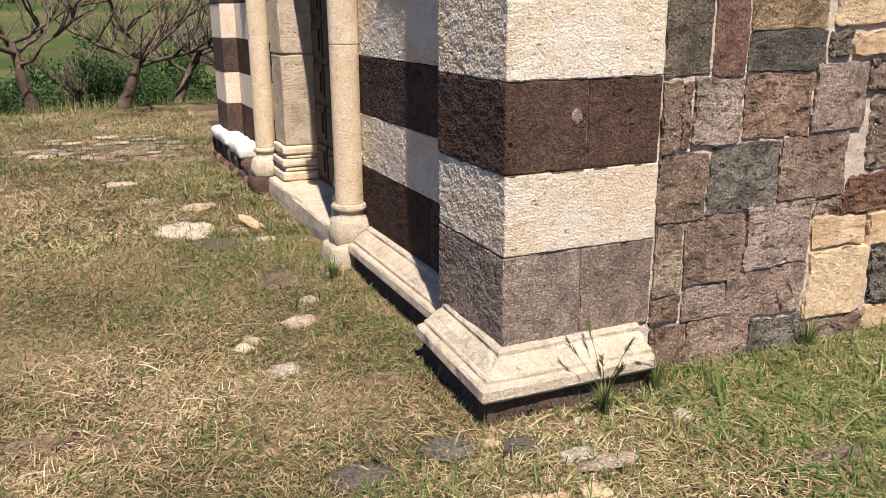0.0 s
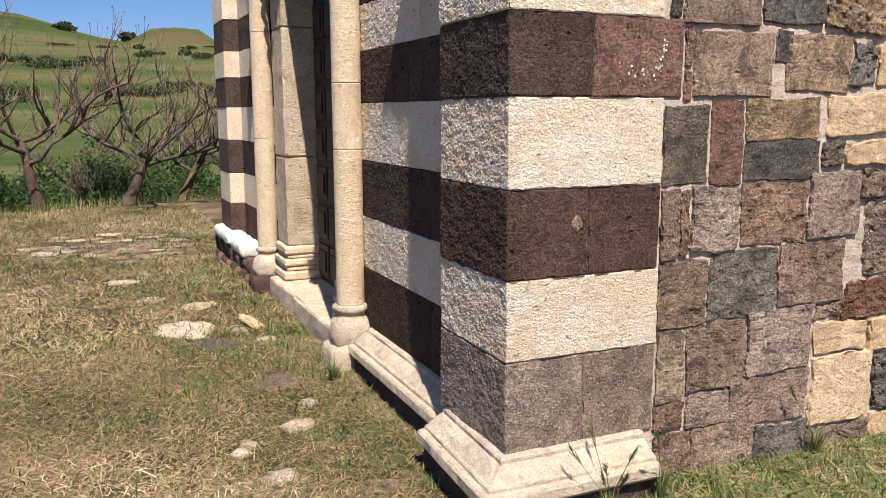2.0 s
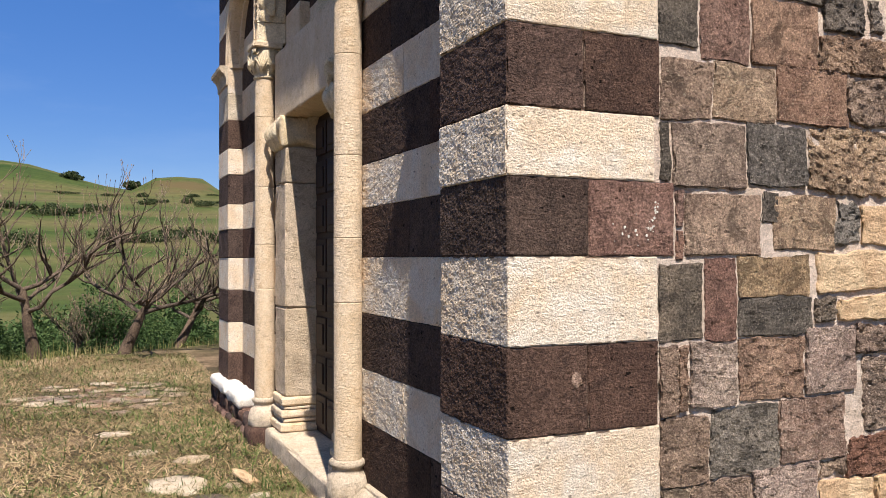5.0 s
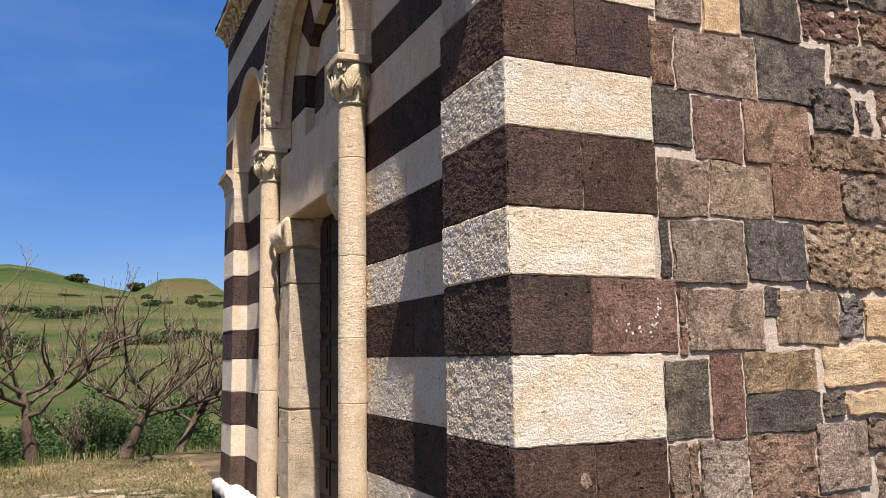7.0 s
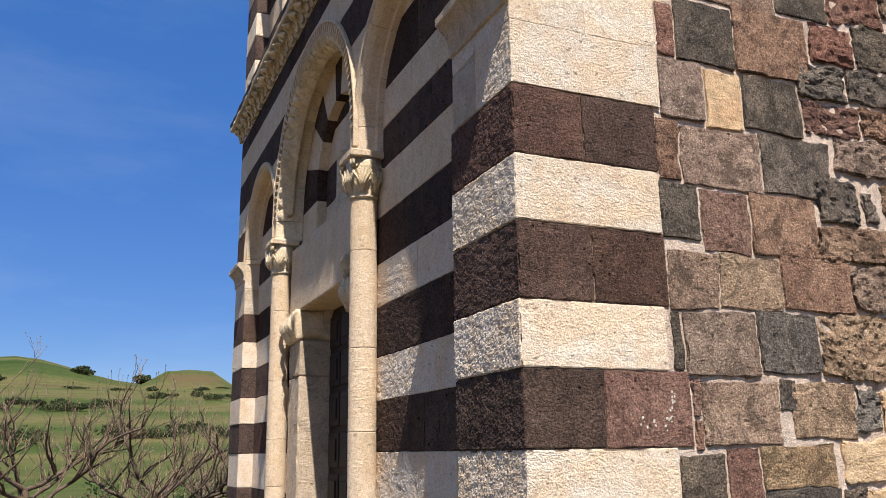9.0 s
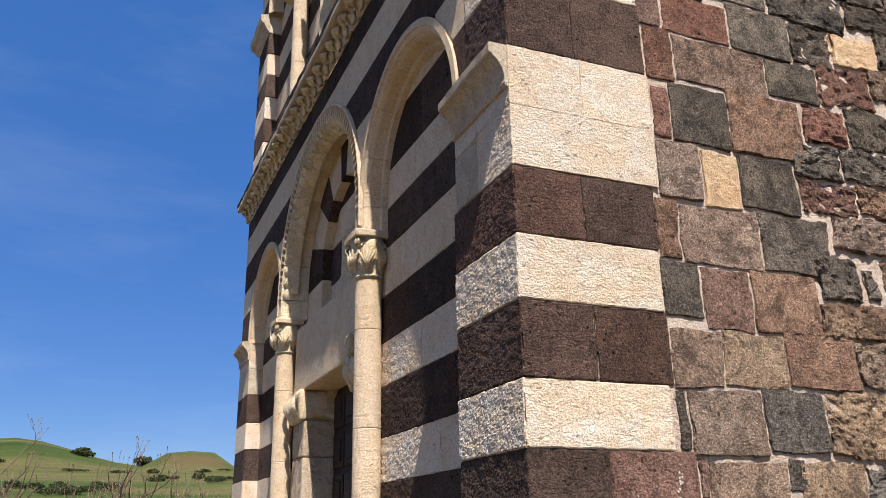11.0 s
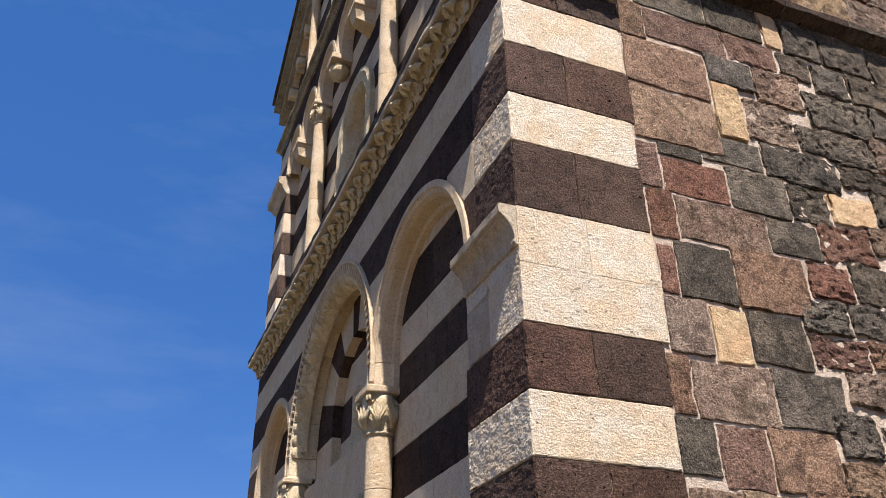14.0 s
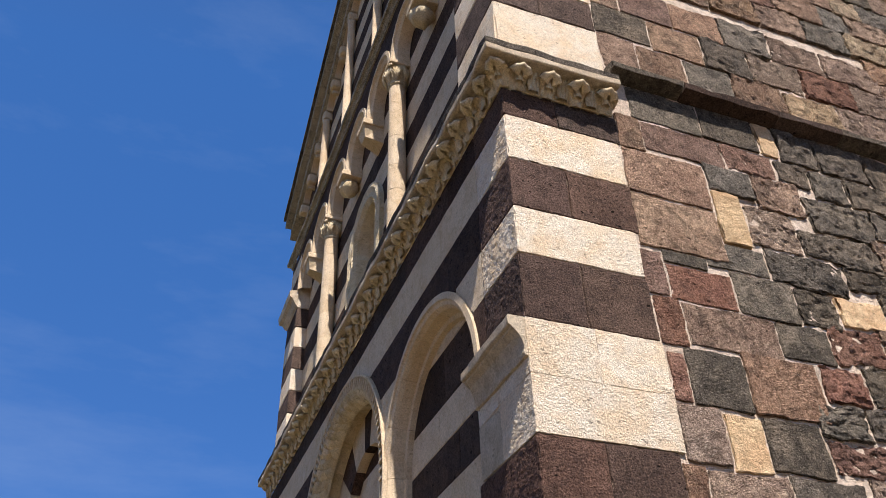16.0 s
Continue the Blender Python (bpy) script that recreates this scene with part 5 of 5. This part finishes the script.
grass("long_clippings", 16000, (0.1, 3.2, -2.0, 0.0), 0.055, 0.0017, 12, 16, STRAW, "pale dry clippings strewn over the green grass", lambda x, y: 0.8 if outside(x, y) else -1)


def verge(x, y):
    r = math.hypot(x - 3, y - 2.7)
    return max(0, min(1, (r - 7.6) / 0.9)) if r < 10.6 else 0.5


grass("tall_grass", 60000, (-7.0, 4.0, 7.2, 13.0), 0.115, 0.0032, 58, 7, TALL, "rough half-dry grass on the edge of the bank", verge)
grass("tall_grass", 20000, (-9.0, -2.5, 3.0, 9.0), 0.115, 0.0032, 58, 8, TALL, "rough half-dry grass on the edge of the bank", verge)

# ---------------------------------------------------------------- stones and flags in the grass
STONES = (("flagstone", -0.53, -0.19, 0.09, 0.075, 0.012, FLAG_DARK), ("flagstone", -0.26, -0.16, 0.085, 0.07, 0.010, FLAG_DARK), ("flagstone", -0.06, -0.24, 0.075, 0.06, 0.010, FLAG_DARK),
          ("flagstone", -1.0, -0.28, 0.11, 0.06, 0.014, FLAG_DARK), ("flagstone", -1.33, 0.33, 0.11, 0.06, 0.010, BROWN), ("flagstone", -0.62, 2.66, 0.17, 0.22, 0.016, LIME_WORN),
          ("flagstone", -0.52, 2.30, 0.13, 0.14, 0.012, FLAG_DARK), ("flagstone", -0.36, 1.55, 0.12, 0.13, 0.012, BROWN), ("flagstone", -0.27, 0.36, 0.08, 0.06, 0.008, BROWN),
          ("flagstone", 0.05, -0.36, 0.06, 0.035, 0.014, FIELD_STONE), ("flagstone", 0.11, -0.43, 0.10, 0.032, 0.016, FIELD_STONE), ("flagstone", 0.0, -0.53, 0.04, 0.05, 0.012, OCHRE),
          ("flagstone", 0.70, -0.66, 0.12, 0.05, 0.010, BROWN), ("flagstone", -0.18, -0.52, 0.10, 0.06, 0.010, OCHRE), ("flagstone", -0.75, -0.35, 0.09, 0.05, 0.01, FLAG_DARK))
for i, (nm, x, y, a, b, h, mat) in enumerate(STONES):
    o = new(nm, blob(nm, (a, b, h), mat, i + 3, 7, 16, 0.5))
    o.location = (x, y, ground_height(x, y))
    tagged(o, {FLAG_DARK: "dark flat stone sunk in the grass", BROWN: "reddish flat stone sunk in the earth", LIME_WORN: "pale flat stone lying in the grass", FIELD_STONE: "broken pale limestone slab in the grass", OCHRE: "yellowish flat stone in the grass"}[mat], "stone", "flat stones")
PEBBLES = ((-0.62, 0.86, 0.035, 0.03, FIELD_STONE), (-0.66, 0.80, 0.04, 0.03, LIME_WORN), (-0.40, 0.98, 0.07, 0.045, FIELD_STONE), (-0.57, 0.55, 0.06, 0.04, FIELD_STONE), (0.47, -0.30, 0.035, 0.04, FIELD_STONE), (0.30, -0.42, 0.018, 0.018, FIELD_STONE),
           (-0.13, -0.19, 0.032, 0.025, OCHRE), (0.16, -0.20, 0.025, 0.03, FIELD_STONE), (-0.36, 2.55, 0.06, 0.035, FIELD_STONE), (-0.25, 2.30, 0.07, 0.03, FIELD_STONE), (-0.30, 1.22, 0.05, 0.03, FIELD_STONE), (-0.62, 0.90, 0.02, 0.02, FIELD_STONE),
           (-0.48, 3.3, 0.12, 0.025, FIELD_STONE), (-0.75, 3.6, 0.10, 0.02, FIELD_STONE), (-0.9, 4.3, 0.12, 0.02, FIELD_STONE))
for i, (x, y, r, h, mat) in enumerate(PEBBLES):
    o = new("field_stone", blob("field_stone", (r, r * 0.8, h * 0.6), mat, i + 40, 7, 11, 0.4))
    o.location = (x, y, ground_height(x, y) - 0.2 * h)
    tagged(o, "small pale stone lying in the grass", "stone", "loose stones")
tile = new("tile_shard", mesh_of("tile_shard", *rounded_box((-0.05, -0.09, 0), (0.05, 0.09, 0.03), 0.01, 0.006, 0.04, 3, 0.03), OCHRE))
tile.matrix_world = Matrix.Translation((-0.27, 2.62, 0.015)) @ Euler((0.25, 0.35, 0.5)).to_matrix().to_4x4()
tagged(tile, "orange broken tile tilted in the grass", "shard")
rs = random.Random(9)
pave = thing("stone_paving", "worn patch of pale flat paving stones in the trodden grass", "paving", "structure")
for i in range(60):
    a, r = rs.random() * 6.28, rs.random() ** 0.5
    x, y = -0.95 + 0.75 * r * math.cos(a), 6.05 + 1.0 * r * math.sin(a)
    o = part("paving_stone", blob("paving_stone", (rs.uniform(0.07, 0.16), rs.uniform(0.06, 0.13), 0.007), rs.choice((FIELD_STONE, PINK, TAN, BROWN)), i, 5, 11, 0.5), pave)
    o.location = (x, y, ground_height(x, y) + 0.001)


# ---------------------------------------------------------------- weeds at the plinth
def barley(x, y, n, seed, label):
    rnd = random.Random(seed)
    t = thing("wild_barley", label, "weed", group="weeds", at=(x, y, ground_height(x, y)))
    for k in range(n):
        a = rnd.uniform(0, 6.28)
        h = rnd.uniform(0.15, 0.27)
        tip = Vector((math.cos(a) * h * 0.45, math.sin(a) * h * 0.45, h))
        p = [Vector((rnd.uniform(-0.02, 0.02), rnd.uniform(-0.02, 0.02), 0)), Vector((tip.x * 0.35, tip.y * 0.35, h * 0.6)), tip]
        v, f = [], []
        tube(v, f, p, [0.0018, 0.0014, 0.001], 4)
        stem = part("stem", mesh_of("stem", v, f, TALL), t)
        d = (tip - p[1]).normalized()
        v, f = [], []
        for i in range(13):
            c = tip + d * 0.055 * i / 12
            for s in range(2):
                o = d.orthogonal().normalized()
                o = Matrix.Rotation(rnd.random() * 6.28, 3, d) @ o
                e = c + d * 0.032 + o * 0.010
                b = len(v)
                v += [tuple(c - o.cross(d) * 0.002), tuple(c + o.cross(d) * 0.002), tuple(c + d * 0.01 + o * 0.005), tuple(e)]
                f += [(b, b + 1, b + 2), (b, b + 2, b + 3)]
        part("ear", mesh_of("ear", v, f, GREEN), stem, "bristly green seed head")
    v, f = [], []
    for k in range(80):
        a, h = rnd.uniform(0, 6.28), rnd.uniform(0.05, 0.13)
        c, s = math.cos(a), math.sin(a)
        b = len(v)
        u = rnd.uniform(0.2, 0.7)
        v += [(-s * 0.002, c * 0.002, 0), (s * 0.002, -c * 0.002, 0), (c * h * u * 0.5 + s * 0.0016, s * h * u * 0.5 - c * 0.0016, h * 0.7), (c * h * u * 0.5 - s * 0.0016, s * h * u * 0.5 + c * 0.0016, h * 0.7), (c * h * u, s * h * u, h)]
        f += [(b, b + 1, b + 2), (b, b + 2, b + 3), (b + 3, b + 2, b + 4)]
    part("leaves", mesh_of("leaves", v, f, GREEN), t)


barley(0.26, -0.19, 7, 3, "tuft of wild barley growing at the plinth")
barley(0.50, -0.12, 1, 5, "low green tuft at the end of the plinth")
barley(1.25, -0.05, 2, 8, "thin weed growing out of the wall's foot")
barley(-0.12, 1.45, 1, 12, "low green tuft beside the column's footing")

patch = new("mortar_patch", blob("mortar_patch", (0.020, 0.024, 0.003), PINK, 6, 6, 14, 0.4))
patch.matrix_world = Matrix.Translation((0.240, 0.002, 0.905)) @ Matrix.Rotation(math.pi / 2, 4, "X")
tagged(patch, "round pale mortar patch on the dark corner block", "patch")

rl = random.Random(77)
sv, sf = [], []
for k in range(34):
    t = rl.random()
    cx, cz = (0.505 + 0.045 * t + rl.gauss(0, 0.007), 1.335 + 0.12 * t + rl.gauss(0, 0.008)) if k % 3 else (0.43 + rl.gauss(0, 0.035), 1.36 + rl.gauss(0, 0.022))
    r = rl.uniform(0.0015, 0.0045)
    b = len(sv)
    ring = [(cx + r * rl.uniform(0.6, 1.3) * math.cos(a * 0.785), -0.0012, cz + r * rl.uniform(0.6, 1.6) * math.sin(a * 0.785)) for a in range(8)]
    sv += ring + [(cx, -0.0020, cz)] + [(x, 0.006, z) for x, y, z in ring]
    for a in range(8):
        c = (a + 1) % 8
        sf += [(b + a, b + c, b + 8), (b + a, b + 9 + a, b + 9 + c, b + c)]
splash = new("lime_splashes", mesh_of("lime_splashes", sv, sf, WHITEWASH))
tagged(splash, "splashes of white lime on the red corner block", "splash", kind="stuff")

# ---------------------------------------------------------------- side wall, stone by stone
KIND = {"b": BROWN, "p": PINK, "t": TAN, "r": RED, "g": GREY, "d": DARK, "y": OCHRE, "o": TAN}
rw = random.Random(21)


def course(*stones):
    """Stones of the side wall: kind, x from and to, z from and to."""
    for kind, x0, x1, z0, z1 in stones:
        rough_part = x0 > 1.2
        g = 0.005 if rough_part else 0.003
        y0 = rw.uniform(-0.007, 0.004) if rough_part else rw.uniform(-0.006, 0.0) if z0 < 1.0 else rw.uniform(-0.002, 0.003)
        block(side, (x0 + g, y0, z0 + g), (x1 - g, y0 + 0.12, z1 - g), KIND[kind], "stone", bevel=0.006 if rough_part else 0.0035, rough=0.004 if kind == "y" else 0.011 if rough_part else 0.0060 if z0 < 1.0 else 0.0035, cell=0.0095 if z0 < 2.6 else 0.013 if z0 < 3.9 else 0.020, chip=0.035 if rough_part else 0.02, warp=0.020 if rough_part else 0.011, peck=0.0030 if kind == "y" else 0.0078 if rough_part else 0.0056 if z0 < 1.0 else 0.0042, smooth=False)


def pointing():
    """Lime mortar filling the joints of the side wall, flush in places and washed out in others."""
    nx, nz = 210, 270
    verts = []
    for i in range(nz + 1):
        for j in range(nx + 1):
            x, zz = 0.45 + 4.2 * j / nx, -0.15 + 5.55 * i / nz
            loose = 1 / (1 + math.exp(-(x - 1.25) * 9))
            y = 0.0078 + 0.0045 * loose + (0.002 + 0.004 * loose) * noise.noise((x * 26, zz * 26, 3))
            y += (0.02 + 0.05 * loose) * max(0.0, noise.noise((x * 3.1, zz * 4.3, 8)) - 0.18)
            verts.append((x, min(y, 0.019), zz))
    part("mortar_joints", mesh_of("mortar_joints", verts, [f[::-1] for f in ring_faces(nz + 1, nx + 1, closed_m=False)], MORTAR, True), side, "pale pinkish lime mortar")


pointing()
course(("b", .555, .72, .02, .17), ("p", .72, 1.0, .0, .17), ("g", 1.0, 1.26, -.05, .13), ("y", 1.58, 2.0, -.1, .10), ("b", 1.26, 1.58, -.1, .08), ("b", .555, 1.0, -.2, .01))
course(("b", .555, .68, .18, .275), ("p", .69, .88, .17, .295), ("p", .88, 1.25, .14, .325), ("y", 1.26, 1.57, .08, .36), ("g", 1.58, 2.1, .10, .33))
course(("t", .555, .675, .275, .535), ("b", .68, .94, .30, .54), ("p", .94, 1.25, .325, .56), ("y", 1.26, 1.53, .36, .485), ("y", 1.535, 1.8, .34, .48), ("b", 1.8, 2.2, .33, .5))
course(("b", .555, .755, .535, .76), ("g", .76, 1.07, .54, .78), ("p", 1.07, 1.39, .56, .79), ("b", 1.26, 1.40, .49, .56), ("r", 1.40, 1.76, .48, .63), ("d", 1.76, 2.2, .5, .75))
course(("b", .555, .635, .76, 1.0), ("b", .635, .675, .77, .99), ("p", .68, .875, .78, 1.0), ("b", .88, 1.185, .785, 1.01), ("p", 1.19, 1.445, .795, 1.03), ("b", 1.45, 1.70, .925, 1.04), ("b", 1.48, 1.72, .635, .92), ("t", 1.72, 2.1, .75, 1.04))
course(("d", .555, .735, 1.005, 1.262), ("r", .74, .88, 1.0, 1.28), ("t", .885, 1.215, 1.14, 1.285), ("d", .885, 1.225, 1.01, 1.145), ("y", 1.25, 1.64, 1.155, 1.30), ("y", 1.36, 1.66, 1.045, 1.14), ("d", 1.23, 1.355, 1.04, 1.15), ("b", 1.66, 2.1, 1.04, 1.3))
course(("r", .622, .66, 1.38, 1.505), ("r", .625, .66, 1.27, 1.375), ("b", .66, .99, 1.285, 1.495), ("d", .995, 1.075, 1.395, 1.51), ("t", 1.05, 1.35, 1.30, 1.50), ("g", 1.35, 1.48, 1.32, 1.49), ("y", 1.485, 1.75, 1.31, 1.48), ("d", 1.75, 2.2, 1.3, 1.5))
course(("d", .562, .605, 1.525, 1.73), ("b", .61, .92, 1.51, 1.725), ("g", .925, 1.21, 1.525, 1.74), ("o", 1.215, 1.66, 1.51, 1.76), ("b", 1.66, 2.2, 1.5, 1.76))
course(("b", .562, .785, 1.73, 1.93), ("t", .785, 1.065, 1.735, 1.94), ("b", 1.065, 1.41, 1.75, 1.97), ("b", 1.415, 1.76, 1.765, 1.94), ("d", 1.76, 2.2, 1.77, 2.0))
course(("d", .555, .72, 1.965, 2.17), ("r", .725, .945, 1.935, 2.165), ("b", .95, 1.265, 1.945, 2.175), ("b", 1.26, 1.74, 1.945, 2.08), ("d", 1.285, 1.50, 2.085, 2.27), ("g", 1.535, 1.60, 2.10, 2.25), ("b", 1.64, 1.9, 2.09, 2.30), ("d", 1.9, 2.3, 2.0, 2.3))
course(("b", .562, .66, 2.175, 2.41), ("b", .665, 1.03, 2.17, 2.40), ("d", 1.035, 1.38, 2.18, 2.415), ("b", 1.41, 1.83, 2.305, 2.455), ("t", 1.83, 2.3, 2.3, 2.5))
course(("p", .592, .79, 2.42, 2.645), ("y", .795, .97, 2.405, 2.63), ("d", .975, 1.26, 2.42, 2.64), ("d", 1.27, 1.51, 2.59, 2.76), ("d", 1.52, 1.80, 2.61, 2.77), ("r", 1.265, 1.57, 2.45, 2.585), ("b", 1.58, 1.9, 2.46, 2.605), ("d", 1.9, 2.3, 2.5, 2.8))
course(("r", .597, .675, 2.65, 2.87), ("d", .68, .955, 2.645, 2.90), ("b", .96, 1.33, 2.65, 2.93), ("r", 1.36, 1.59, 2.77, 2.945), ("d", 1.60, 1.92, 2.78, 2.97), ("b", 1.92, 2.4, 2.8, 3.05))
course(("r", .59, .725, 2.90, 3.13), ("b", .73, 1.19, 2.915, 3.12), ("d", 1.195, 1.475, 2.945, 3.12), ("r", 1.48, 1.80, 2.97, 3.17), ("b", 1.80, 2.3, 3.05, 3.2))
course(("r", .565, .69, 3.135, 3.37), ("r", .695, 1.03, 3.125, 3.315), ("d", 1.035, 1.36, 3.125, 3.35), ("d", 1.365, 1.58, 3.13, 3.34), ("y", 1.60, 1.87, 3.18, 3.34), ("d", 1.88, 2.3, 3.2, 3.4))
course(("d", .69, .91, 3.32, 3.39), ("d", .915, 1.26, 3.355, 3.50), ("b", .59, 1.05, 3.39, 3.68), ("y", 1.06, 1.215, 3.51, 3.83), ("b", 1.22, 1.52, 3.53, 3.79), ("d", 1.265, 1.72, 3.345, 3.53), ("d", 1.525, 2.0, 3.54, 3.72), ("d", 1.73, 2.3, 3.40, 3.54), ("b", 2.0, 2.5, 3.55, 3.76))
course(("b", .595, 1.05, 3.69, 3.97), ("g", 1.06, 1.34, 3.835, 4.01), ("b", 1.345, 1.63, 3.795, 4.02), ("d", 1.64, 2.05, 3.725, 3.96), ("d", 2.055, 2.5, 3.77, 3.96))
course(("b", .595, .74, 3.975, 4.20), ("r", .745, 1.20, 4.00, 4.19), ("r", 1.205, 1.52, 4.02, 4.19), ("d", 1.525, 1.75, 4.025, 4.18), ("d", 1.755, 1.98, 3.97, 4.17), ("d", 1.985, 2.3, 3.965, 4.17))
course(("d", .70, 1.12, 4.20, 4.43), ("d", 1.125, 1.47, 4.20, 4.43), ("y", 1.475, 1.6, 4.20, 4.43), ("d", 1.605, 1.85, 4.18, 4.43), ("d", 1.855, 2.2, 4.18, 4.43), ("d", 2.205, 2.6, 4.17, 4.43))
course(("b", .605, .83, 4.55, 4.83), ("b", .835, 1.13, 4.55, 4.81), ("d", 1.135, 1.44, 4.55, 4.80), ("b", 1.445, 1.80, 4.55, 4.82), ("t", 1.805, 2.2, 4.55, 4.80), ("b", 2.205, 2.6, 4.55, 4.82))
course(("d", .605, .95, 4.835, 5.08), ("b", .955, 1.30, 4.815, 5.07), ("d", 1.305, 1.62, 4.81, 5.08), ("b", 1.625, 2.0, 4.825, 5.08), ("r", 2.005, 2.4, 4.82, 5.08), ("b", 2.4, 2.8, 4.82, 5.08))
course(("b", .605, .80, 5.085, 5.33), ("r", .805, 1.15, 5.08, 5.33), ("b", 1.155, 1.5, 5.085, 5.33), ("g", 1.505, 1.85, 5.085, 5.34), ("b", 1.855, 2.25, 5.085, 5.33), ("b", 2.255, 2.7, 5.085, 5.33))
# the rest of the wall, further along and higher up
z = -0.1
while z < 7.2:
    h = rw.uniform(0.19, 0.26)
    x = 0.61 if z > 5.3 else (2.25 if z < 3.9 else 2.65)
    while x < 5.2:
        w = rw.uniform(0.22, 0.48)
        course((rw.choice("bbbddrtg"), x, x + w, z, z + h))
        x += w
    z += h
    if 4.2 < z < 4.55:
        z = 4.56
